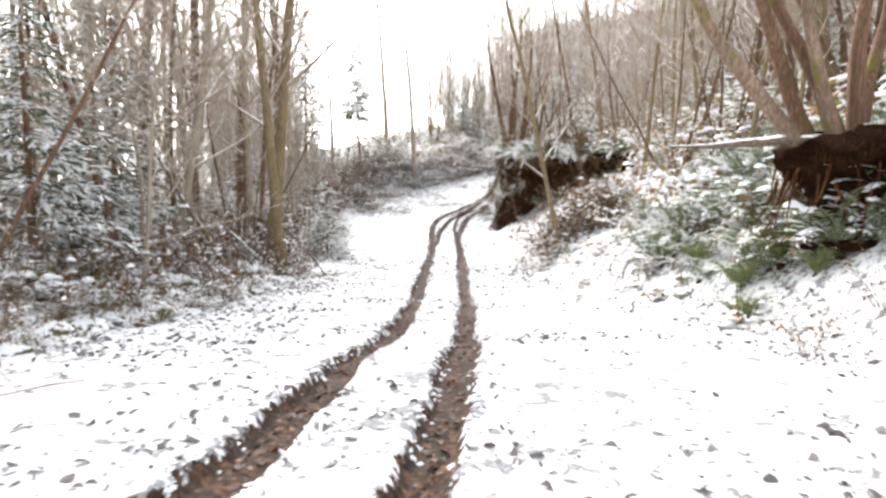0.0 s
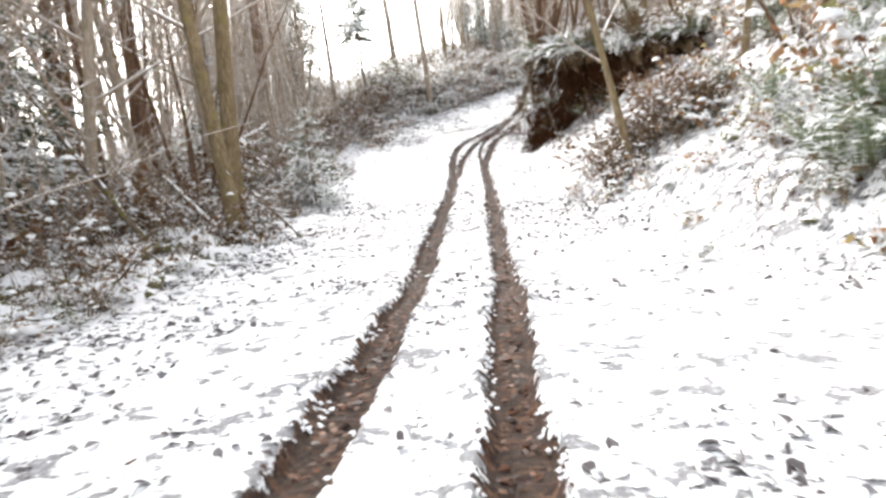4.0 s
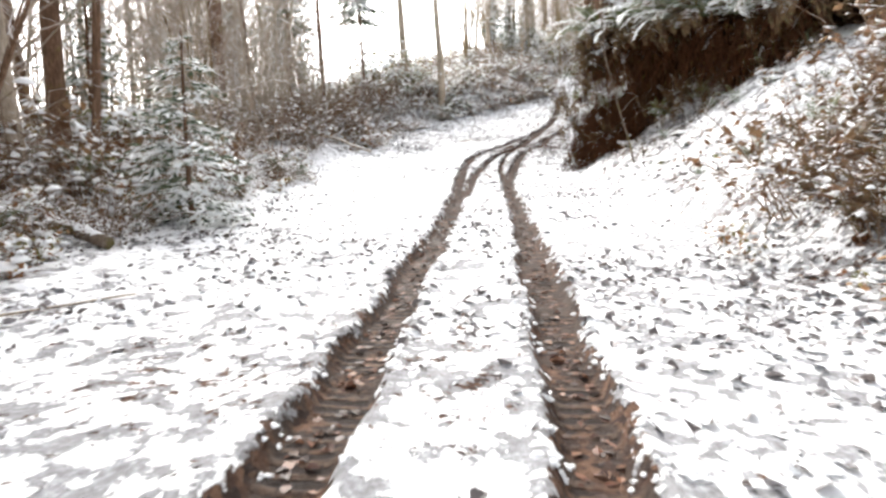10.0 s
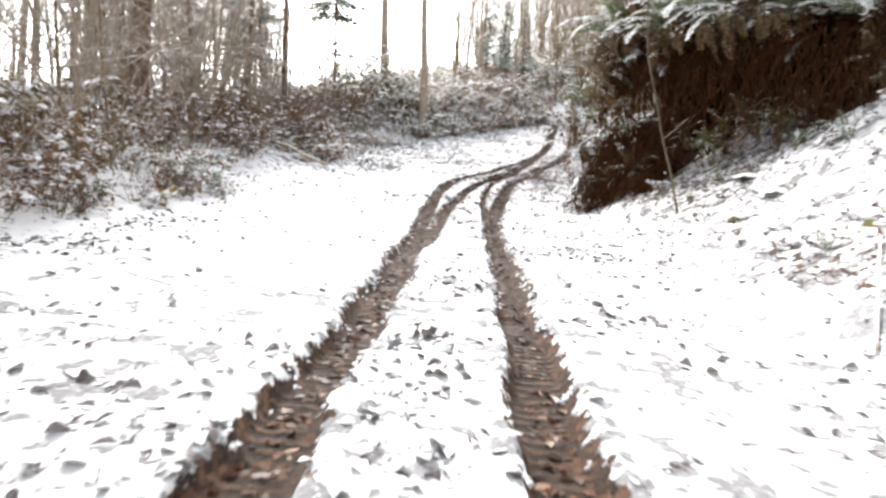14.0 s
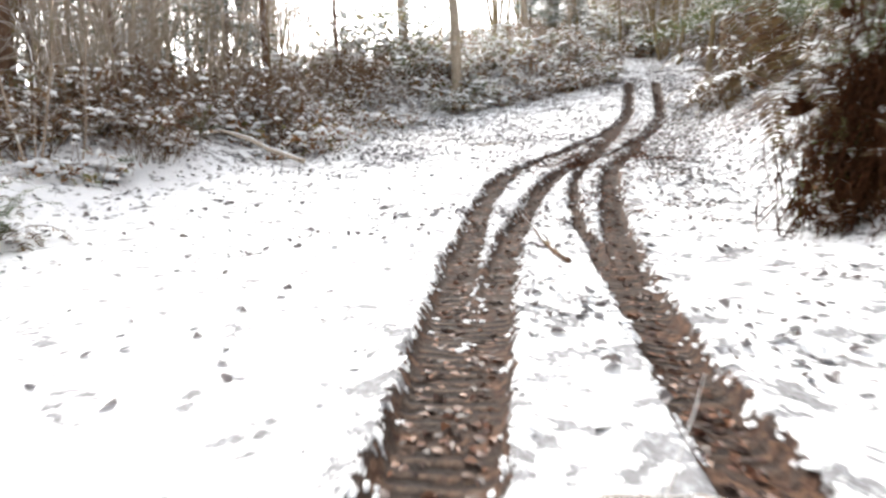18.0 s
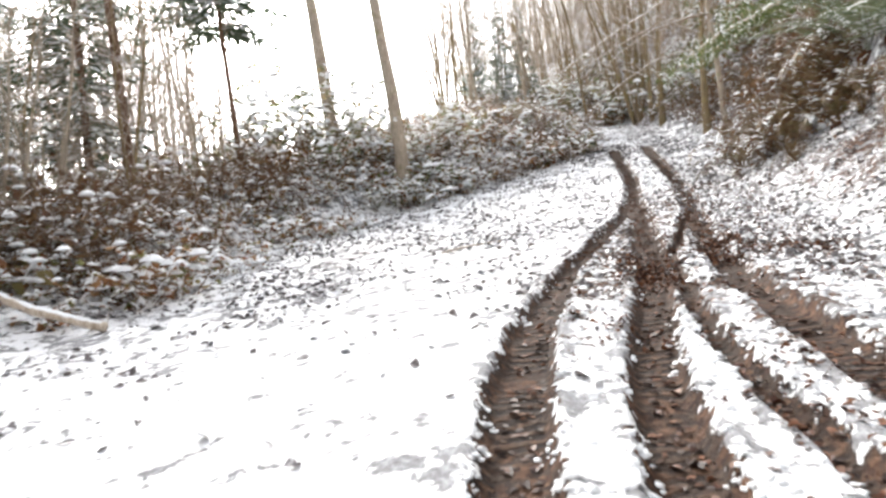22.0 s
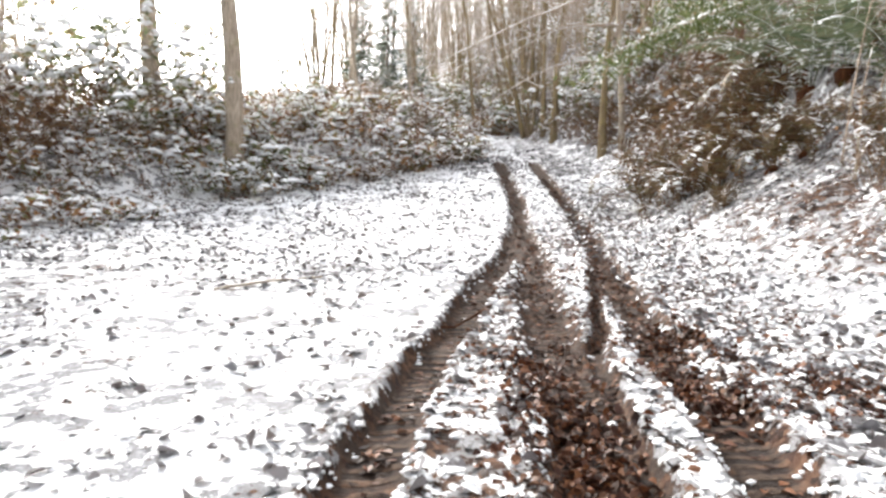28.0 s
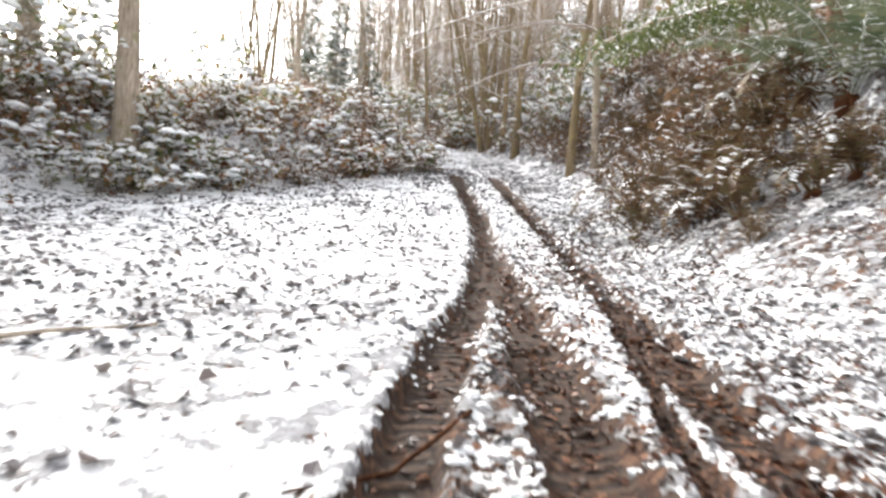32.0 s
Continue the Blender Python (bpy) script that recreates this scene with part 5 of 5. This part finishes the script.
for k in range(46):
    u, f = -0.9 + 3.4 * lip.random(), lip.random()
    back = 2.2 * max(0.0, 0.2 - u) ** 2
    w = back - 0.5 + 0.75 * f
    x, y = FACE_X + u * FACE_U[0] + w * FACE_W[0], FACE_Y + u * FACE_U[1] + w * FACE_W[1]
    place("mat%d" % (k % 3), lambda k=k: root_mat(120 + k % 3), pose(x, y, gz(x, y) + 0.25 + 1.1 * f, 0, 0, -60 + 50 * lip.random()))
# ferns, green and dead, that grow out of the face and the apron
for k in range(40):
    u, f = -0.9 + 7.4 * lip.random(), lip.random()
    back = 2.2 * max(0.0, 0.2 - u) ** 2
    w = back - 0.45 + (0.5 if k % 2 else 0.0) * f + 0.8 * float(smooth(1.2, 3.6, u)) * (1 - f)
    x, y = FACE_X + u * FACE_U[0] + w * FACE_W[0], FACE_Y + u * FACE_U[1] + w * FACE_W[1]
    up = 0.1 + 0.5 * f if k % 2 else 1.9 + 1.2 * f
    place(("far_fern_c", "far_fern_a", "far_fern_c")[k % 3], plant_kind(("far_fern_c", "far_fern_a", "far_fern_c")[k % 3]), pose(x, y, gz(x, y) + up, 0, 35 + 30 * lip.random(), -150 + 90 * (lip.random() - 0.5)) @ Matrix.Scale(0.7 + 0.4 * lip.random(), 4), "withered fern hanging from the earth bank" if k % 3 != 1 else "green fern hanging from the earth bank", "ferns on the lip")
# a mossy old stool with tall stems on the end of the nose
tree("clump_d", 3.75, 35.4, 30, 1.15, "clump of dark mossy stems on the end of the earth bank", z=3.9)
tree("clump_c", 4.3, 34.9, 200, 1.2, "clump of slim leaning stems on the end of the earth bank", z=4.0)
for x, y, z, sz in ((3.75, 35.3, 3.7, 1.2), (3.95, 34.9, 3.85, 1.1), (3.6, 35.0, 3.4, 0.9), (4.3, 34.6, 4.1, 1.0)):
    place("moss", plant_kind("moss"), pose(x, y, z, -20, -30, 60 * x) @ Matrix.Scale(sz, 4), "thick moss on the end of the earth bank")
limb([(2.95, 31.0, 4.9), (2.98, 31.0, 4.2), (3.07, 31.0, 3.15), (3.41, 31.05, 2.0), (3.68, 31.0, 1.1), (3.85, 31.0, gz(3.85, 31.0) - 0.08)], [0.01, 0.012, 0.015, 0.018, 0.02, 0.022], BARK_SNOW,
     "leaning_stem", "pale snow-dusted stem bending up from the foot of the bank", "stem", 6, seed=5, twigs=8)


# ---- trees whose limbs hang over the bend ----
def hanging_tree(name, base, tall, r, limbs, mat, sprays=0, label=""):
    rng = turn(len(name) * 7)
    root = new("overhanging_tree")
    z = gz(*base)
    t = Geo()
    line = bend((base[0], base[1], z - 0.2), (0, 0, 1), tall, 9, rng, 0.03, 0.03)
    t.tube(line, taper(r, 0.03, 10), 8, 0.1, rng)
    part("trunk", t, mat, root)
    for h, tip, dip in limbs:
        g = Geo()
        i = min(8, int(h / tall * 9))
        a, b = line[i], Vector(tip)
        pts = []
        for k in range(9):
            f = k / 8
            q = a.lerp(b, f)
            q.z += dip * 4 * f * (1 - f)
            pts.append(q + Vector((rng.gauss(0, 0.03), rng.gauss(0, 0.03), rng.gauss(0, 0.04))))
        g.tube(pts, taper(r * 0.35, 0.008, 9), 5)
        lm = part("limb", g, TWIG, root)
        tw, fo = Geo(), Geo()
        for _ in range(10):
            k = rng.randrange(2, 9)
            c = rng.random() * 6.28
            tw.tube(bend(pts[k], (math.cos(c), math.sin(c), -0.1), 0.5 + 0.5 * rng.random(), 3, rng, -0.02, 0.15), [0.008, 0.006, 0.005, 0.003], 3, cap=False)
        tagged(part("side_growth", tw, TWIG, lm), kind="stuff")
        for _ in range(sprays):
            k = rng.randrange(2, 8)
            q = pts[k].lerp(pts[k + 1], rng.random())
            c = rng.random() * 6.28
            ln = 0.07 + 0.12 * rng.random()
            q = q + Vector((rng.gauss(0, 0.2), rng.gauss(0, 0.2), rng.gauss(-0.14, 0.13)))
            fo.leaf(q, (math.cos(c), math.sin(c), -0.7), (rng.gauss(0, 0.5), rng.gauss(0, 0.5), 1), ln, ln * 0.3, -0.1)
        if sprays:
            tagged(part("foliage", fo, CEDAR, lm, "drooping green sprays"), kind="stuff")
    return tagged(root, label, "tree")


hanging_tree("bare", (9.2, 58.6), 13, 0.12, [(6.5, (1.15, 53.0, 5.95), 0.2), (4.5, (1.7, 53.4, 6.0), 0.5), (3.6, (2.95, 53.2, 5.3), 0.7), (5.0, (3.4, 53.6, 6.5), 0.5)], BARK_GREY, 0, "bare tree with long limbs drooping over the track")
hanging_tree("cedar", (10.6, 51.6), 14, 0.16, [(2.2, (4.5, 50.2, 5.6), 0.25), (2.6, (5.4, 50.8, 6.1), 0.25), (2.9, (5.6, 49.4, 6.5), 0.3)], BARK_DARK, 900, "evergreen tree with green sprays hanging over the track")


# ---- fallen wood ----
def on(x, y, up=0.0):
    return (x, y, gz(x, y) + up)


limb([on(-13.2, 36.6, 0.1), on(-11.8, 37.2, 0.55), (-10.4, 37.8, gz(-11.8, 37.2) + 0.95)], [0.2, 0.18, 0.17], BARK_SNOW, "fallen_log", "sawn log propped on brush with snow along its top", "log", 10, True, 6)
limb([(-7.1, 41.9, 2.02), (-6.6, 42.0, 2.08), (-6.0, 41.9, 1.92), (-5.5, 41.9, 1.66), on(-4.7, 41.9, 0.05)], [0.034, 0.042, 0.05, 0.055, 0.058], PALE_WOOD, "fallen_branch", "pale curved bare branch lying on the verge", "branch", 7, seed=7, twigs=3)
limb([on(-0.07, 46.03, 0.02), on(-0.6, 45.8, 0.03), on(-1.09, 45.52, 0.02)], [0.014, 0.017, 0.016], PALE_WOOD, "stick", "thin pale stick lying on the snow", "stick", 5, seed=8)
limb([on(0.1, 35.5, 0.02), on(0.2, 34.8, 0.03), on(0.36, 34.1, 0.02)], [0.016, 0.026, 0.03], BARK_DARK, "fallen_branch", "dark wet branch lying between the wheel tracks", "branch", 7, seed=9, twigs=2)
limb([on(-4.2, 19.0, 0.02), on(-3.6, 19.6, 0.03), on(-2.9, 20.3, 0.02)], [0.012, 0.015, 0.012], PALE_WOOD, "stick", "thin stick lying on the snow by the verge", "stick", 5, seed=10)
limb([on(-8.0, 22.6, 0.9), on(-7.0, 21.4, 0.55), on(-6.0, 20.3, 0.2), on(-5.4, 19.6, 0.0)], [0.05, 0.06, 0.07, 0.07], BARK_SNOW, "fallen_branch", "snow-covered fallen stem leaning on the verge", "branch", 7, seed=11, twigs=5)
limb([on(-5.95, 17.6, -0.05), (-6.6, 17.6, gz(-5.95, 17.6) + 1.0), (-7.3, 17.7, gz(-5.95, 17.6) + 2.0), (-8.2, 17.8, gz(-5.95, 17.6) + 3.6)], [0.075, 0.065, 0.055, 0.03], BARK_SNOW, "leaning_stem", "snow-plastered dead stem leaning into the trees", "stem", 7, seed=12, twigs=6)
for k, (x, y, ln) in enumerate(((-6.9, 15.4, 1.5), (-6.4, 13.6, 1.3), (-5.5, 12.2, 1.2), (-8.4, 20.5, 3.2), (-7.6, 22.5, 3.4), (-5.0, 16.4, 1.2), (-5.4, 23.6, 1.4))):
    z = gz(x, y)
    limb([(x, y, z - 0.03), (x - 0.4 * ln, y + 0.1, z + 0.3 * ln), (x - 0.75 * ln, y + 0.2, z + 0.62 * ln)], [0.022, 0.018, 0.01], BARK_SNOW, "leaning_stem", "thin snow-covered stick leaning on the undergrowth", "stem", 6, seed=30 + k, twigs=2)
limb([on(-4.7, 22.8, 0.1), on(-5.4, 23.2, 0.2), on(-6.3, 23.3, 0.25)], [0.09, 0.1, 0.1], BARK_SNOW, "fallen_log", "short rotten log with snow on its top", "log", 9, True, 13)
limb([on(-3.63, 19.5, -0.01), (-4.0, 19.2, gz(-3.63, 19.5) + 0.55), (-4.35, 18.95, gz(-3.63, 19.5) + 1.05), (-4.8, 18.7, gz(-3.63, 19.5) + 1.6)], [0.02, 0.019, 0.016, 0.01], BARK_SNOW, "leaning_stem", "thin snow-covered stick leaning out over the verge", "stem", 6, seed=40, twigs=3)
limb([on(-9.95, 34.5, -0.2), on(-9.95, 34.5, 0.6), on(-9.9, 34.5, 1.32)], [0.36, 0.3, 0.27], BARK_MOSS, "tree_stump", "mossy broken stump holding up a fallen log", "stump", 10, True, 41)
limb([(-10.2, 31.8, gz(-9.9, 34.5) + 0.86), (-10.05, 33.4, gz(-9.9, 34.5) + 1.22), (-9.85, 35.2, gz(-9.9, 34.5) + 1.68), (-9.6, 37.4, gz(-9.9, 34.5) + 2.3)], [0.15, 0.15, 0.14, 0.12], BARK_SNOW, "fallen_log", "snow-topped log propped across a mossy stump", "log", 10, True, 42)
limb([on(0.7, 44.0, 0.02), on(1.1, 44.3, 0.03), on(1.5, 44.62, 0.03)], [0.008, 0.011, 0.012], ROOT_DARK, "stick", "thin branch lying across the wheel ruts", "stick", 5, seed=14)


limb([on(-2.87, 25.6, 0.02), on(-2.5, 25.3, 0.03), on(-2.1, 25.1, 0.02)], [0.008, 0.011, 0.009], TWIG, "stick", "thin dark stick lying on the snow", "stick", 5, seed=15)
limb([on(-3.5, 4.8, 0.02), on(-3.3, 5.1, 0.03), on(-3.1, 5.35, 0.02)], [0.01, 0.013, 0.01], TWIG, "stick", "thin dark stick lying on the snow", "stick", 5, seed=16, twigs=2)
limb([on(-0.15, 30.2, 0.02), on(0.15, 30.35, 0.04), on(0.42, 30.4, 0.02)], [0.008, 0.01, 0.008], TWIG, "stick", "thin twig lying between the wheel tracks", "stick", 5, seed=17, twigs=2)
limb([on(2.9, 24.2, 0.02), on(3.5, 25.2, 0.06), on(4.0, 26.0, 0.2)], [0.01, 0.014, 0.012], PALE_WOOD, "stick", "thin pale stick lying on the snowy slope", "stick", 5, seed=18)


# ---- the uprooted stump with its stems ----
def root_mass(x, y):
    rng = turn(101)
    z = gz(x, y)
    root = new("root_stump")
    g = Geo()
    rings, seg = 22, 30
    vs, fs = [], []
    for i in range(rings + 1):
        t = i / rings
        wide = float(np.interp(t, [0, 0.15, 0.45, 0.7, 0.85, 0.95, 1.0], [0.75, 0.5, 0.5, 0.85, 0.95, 0.7, 0.1]))
        for s in range(seg):
            a = 2 * math.pi * s / seg
            q = Vector((math.cos(a) * 1.6, math.sin(a) * 1.6, t * 3))
            r = wide * (1 + 0.35 * noise.noise(q) + 0.3 * noise.noise(q * 2.7) + 0.16 * noise.noise(q * 6) + 0.06 * rng.random())
            vs.append((r * math.cos(a), r * math.sin(a), 1.75 * t + 0.25 * noise.noise(q * 2) * min(1, 3 * t)))
    for i in range(rings):
        for s in range(seg):
            a, b = i * seg + s, i * seg + (s + 1) % seg
            fs.append((a, b, b + seg, a + seg))
    fs.append(tuple(rings * seg + k for k in range(seg)))
    g.add(vs, fs)
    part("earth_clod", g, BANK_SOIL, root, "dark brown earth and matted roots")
    for k in range(34):
        r = Geo()
        a = rng.random() * 6.28
        out = 0.75 + 0.25 * rng.random()
        line = bend((out * math.cos(a), out * math.sin(a), 1.05 + 0.4 * rng.random()), (0.3 * math.cos(a), 0.3 * math.sin(a), -1), 0.5 + 0.9 * rng.random(), 6, rng, -0.12, 0.2)
        r.tube(line, taper(0.014 + 0.022 * rng.random() ** 2, 0.005, 7), 5)
        part("root", r, ROOT_DARK if k % 3 else ROOT_WOOD, root)
    for a, b, h, r, m in ((-0.75, 0.0, 6.5, 0.1, TRUNK_SNOW), (-0.42, 0.2, 7, 0.1, BARK_DARK), (-0.3, -0.15, 6, 0.085, TRUNK_SNOW), (-0.12, 0.0, 7, 0.1, BARK_DARK), (0.2, 0.1, 6.5, 0.11, BARK_DARK), (0.42, 0.3, 6.5, 0.1, BARK_DARK)):
        s = Geo()
        line = bend((a * 0.9, b, 1.3), (a * 0.75 - 0.15, b, 1), h, 12, rng, 0.02, 0.08)
        s.tube(line, [r * 1.7, r * 1.35, r * 1.15] + taper(r * 1.05, r * 0.3, 10), 9, 0.2, rng)
        part("stem", s, m, root, "leaning stem with snow on its upper side")
    arm = Geo()
    arm.tube(bend((-0.5, -0.1, 1.65), (-1, 0.1, 0.2), 2.2, 8, rng, 0.02, 0.12), taper(0.11, 0.015, 9), 6, 0.1, rng)
    part("low_branch", arm, BARK_SNOW, root, "snow-covered side branch")
    root.matrix_basis = pose(x, y, z - 0.2)
    return tagged(root, "dark uprooted stump of earth and roots with leaning stems", "stump")


root_mass(6.25, 9.7)


# ---- fallen leaves ----
def leaf_scatter(name, count, rule, seed, mat, label, size=(0.05, 0.11), lift=0.012, stand=0.35):
    """Loose leaves over the ground, each one folded, in one mesh."""
    rng = np.random.default_rng(seed)
    xs, ys = rule(rng, count)
    zs = height(xs, ys) + lift
    n = len(xs)
    yaw, s = rng.uniform(0, 2 * np.pi, n), rng.uniform(size[0], size[1], n)
    along = np.stack([np.cos(yaw), np.sin(yaw), rng.normal(0, stand, n)], 1)
    along /= np.linalg.norm(along, axis=1)[:, None]
    side = np.stack([-np.sin(yaw), np.cos(yaw), rng.normal(0, stand, n)], 1)
    up = np.cross(along, side)
    up /= np.linalg.norm(up, axis=1)[:, None]
    base = np.stack([xs, ys, zs], 1)
    wide = (s * rng.uniform(0.45, 0.85, n))[:, None]
    fold = rng.uniform(-0.1, 0.45, n)[:, None]
    s = s[:, None]
    v = np.stack([base - along * s * 0.5, base + side * wide * 0.5 + up * wide * fold, base + along * s * 0.5,
                  base - side * wide * 0.5 + up * wide * fold, base + up * wide * 0.05,
                  base + along * s * 0.25 + side * wide * 0.42 + up * wide * fold, base + along * s * 0.25 - side * wide * 0.42 + up * wide * fold], 1).reshape(-1, 3)
    k = (np.arange(n) * 7)[:, None]
    f = np.concatenate([k + np.array(t) for t in ((0, 4, 1), (1, 4, 5), (5, 4, 2), (0, 3, 4), (3, 6, 4), (6, 2, 4))])
    me = bpy.data.meshes.new(name)
    me.from_pydata(v.tolist(), [], f.tolist())
    me.materials.append(mat)
    return tagged(new(name, me), label, "leaves", kind="stuff")


def in_ruts(rng, count):
    y = rng.uniform(0, 58, count * 2)
    pick = rng.integers(0, 4, len(y))
    x = np.choose(pick, [track_l(y), track_r(y), track_l2(y), track_r2(y)]) + rng.uniform(-0.1, 0.1, len(y))
    ok = (pick < 2) | (y > 29)
    return x[ok][:count], y[ok][:count]


def on_track(rng, count):
    y = rng.uniform(0.5, 64, count * 4)
    lo, hi = left_edge(y) - 0.6, right_edge(y) + 0.8
    x = lo + (hi - lo) * rng.random(len(y))
    patch = bumps(x, y, 1.4, 41) + 0.6 * bumps(x, y, 0.5, 42) + 0.5 * smooth(40, 45, y) - 0.6 * smooth(26, 29, y) * (1 - smooth(39, 42, y)) * (x < track_l(y))
    ok = (rng.random(len(y)) < np.clip(0.22 + 0.6 * patch, 0.04, 1)) & (rut_margin(x, y) < -0.1)
    return x[ok][:count], y[ok][:count]


def between_ruts(rng, count):
    y = rng.uniform(36, 52, count * 2)
    x = track_l(y) + rng.uniform(0.2, 3.1, len(y))
    ok = bumps(x, y, 0.5, 43) + 0.5 * bumps(x, y, 0.2, 44) > rng.normal(0.15, 0.25, len(y)) - 0.5 * smooth(38, 43, y)
    return x[ok][:count], y[ok][:count]


def leaf_piles(rng, count):
    c = rng.integers(0, 7, count)
    return np.array([2.3, 3.0, 2.75, 1.35, 1.15, 1.25, 1.45])[c] + rng.normal(0, 0.14, count), np.array([42.5, 42.2, 43.6, 42.3, 41.5, 41.9, 42.9])[c] + rng.normal(0, 0.26, count)


def on_banks(rng, count):
    y = rng.uniform(4, 62, count)
    y = np.where(rng.random(count) < 0.4, 37 + 24 * rng.random(count), y)
    x = np.where(rng.random(count) < 0.25, left_edge(y) - 4.5 * rng.random(count), right_edge(y) - 1.2 + 5.5 * rng.random(count))
    ok = (y > 37) | (x < 0) | (x > right_edge(y) + 0.8)
    return x[ok], y[ok]


leaf_scatter("rut_leaves", 6500, in_ruts, 201, LITTER, "wet brown leaves pressed into the wheel ruts", (0.035, 0.08), 0.003, 0.05)
leaf_scatter("snow_leaves", 26000, on_track, 202, SPECKS, "scattered dead leaves poking through the snow", (0.035, 0.12), 0.008, 0.42)
leaf_scatter("middle_leaves", 9000, between_ruts, 203, LITTER, "brown leaves strewn between the wheel ruts", (0.022, 0.062), 0.008, 0.4)
leaf_scatter("heaped_leaves", 2600, leaf_piles, 205, LITTER, "loose heaps of orange-brown leaves by the ruts", (0.03, 0.075), 0.015, 0.6)
leaf_scatter("bank_leaves", 14000, on_banks, 204, SPECKS, "dead leaves lying on the snowy banks", (0.05, 0.12), 0.02, 0.4)


def snow_clods(name, count, rule, seed, label, size=(0.02, 0.055)):
    """Small rounded clods of snow, in one mesh."""
    rng = np.random.default_rng(seed)
    xs, ys = rule(rng, count // 3)
    xs, ys = np.repeat(xs, 3), np.repeat(ys, 3)
    n = len(xs)
    r = rng.uniform(size[0], size[1], n)
    xs, ys = xs + rng.normal(0, 1.1, n) * r, ys + rng.normal(0, 1.1, n) * r
    zs = height(xs, ys)
    a = np.linspace(0, 2 * np.pi, 7)[:-1]
    verts = []
    for level, flat, lift in ((1.0, 1.0, -0.25), (0.82, 1.0, 0.22), (0.4, 1.0, 0.4)):
        rr = r[:, None] * level * rng.uniform(0.5, 1.5, (n, 6))
        verts.append(np.stack([xs[:, None] + rr * np.cos(a), ys[:, None] + rr * np.sin(a), zs[:, None] + r[:, None] * lift * rng.uniform(0.8, 1.2, (n, 6))], -1))
    v = np.concatenate(verts, 1).reshape(-1, 3)
    base = (np.arange(n) * 18)[:, None]
    quads = [[j + i, j + (i + 1) % 6, j + 6 + (i + 1) % 6, j + 6 + i] for j in (0, 6) for i in range(6)]
    f = np.concatenate([base + np.array(q) for q in quads]).tolist() + (base + np.arange(12, 18)).tolist()
    me = bpy.data.meshes.new(name)
    me.from_pydata(v.tolist(), [], f)
    me.polygons.foreach_set("use_smooth", [True] * len(me.polygons))
    me.materials.append(SNOW_MAT)
    return tagged(new(name, me), label, "snow", kind="stuff")


def rut_rims(rng, count):
    y = rng.uniform(1, 58, count * 3)
    pick = rng.integers(0, 4, len(y))
    x = np.choose(pick, [track_l(y), track_r(y), track_l2(y), track_r2(y)]) + rng.choice([-1, 1], len(y)) * rng.normal(0.175, 0.035, len(y))
    m = rut_margin(x, y)
    ok = ((pick < 2) | (y > 30)) & (m > -0.6) & (m < 0.35) & (bumps(x, y, 0.6, 48) + 0.5 * bumps(x, y, 0.2, 49) > rng.normal(-0.1, 0.3, len(y)))
    return x[ok][:count], y[ok][:count]


def among_ruts(rng, count):
    y = rng.uniform(36, 54, count * 3)
    x = track_l(y) + rng.uniform(0.15, 3.4, len(y))
    m = rut_margin(x, y)
    ok = (m < -0.15) & (bumps(x, y, 0.45, 50) + 0.5 * bumps(x, y, 0.17, 51) > rng.normal(0.0, 0.25, len(y)))
    return x[ok][:count], y[ok][:count]


def slope_clods(rng, count):
    y = rng.uniform(37, 58, count * 2)
    x = right_edge(y) + rng.uniform(-2.2, 2.6, len(y))
    ok = (rut_margin(x, y) < -0.35) & (bumps(x, y, 0.5, 52) + 0.5 * bumps(x, y, 0.2, 53) > rng.normal(0.15, 0.25, len(y)))
    return x[ok][:count], y[ok][:count]


snow_clods("slope_snow", 3400, slope_clods, 208, "clods of snow on the leafy foot of the bank", (0.015, 0.05))
snow_clods("rim_snow", 3900, rut_rims, 206, "crumbs of snow along the edges of the wheel ruts", (0.01, 0.028))
snow_clods("clod_snow", 3600, among_ruts, 207, "clods of snow between the wheel ruts", (0.01, 0.038))
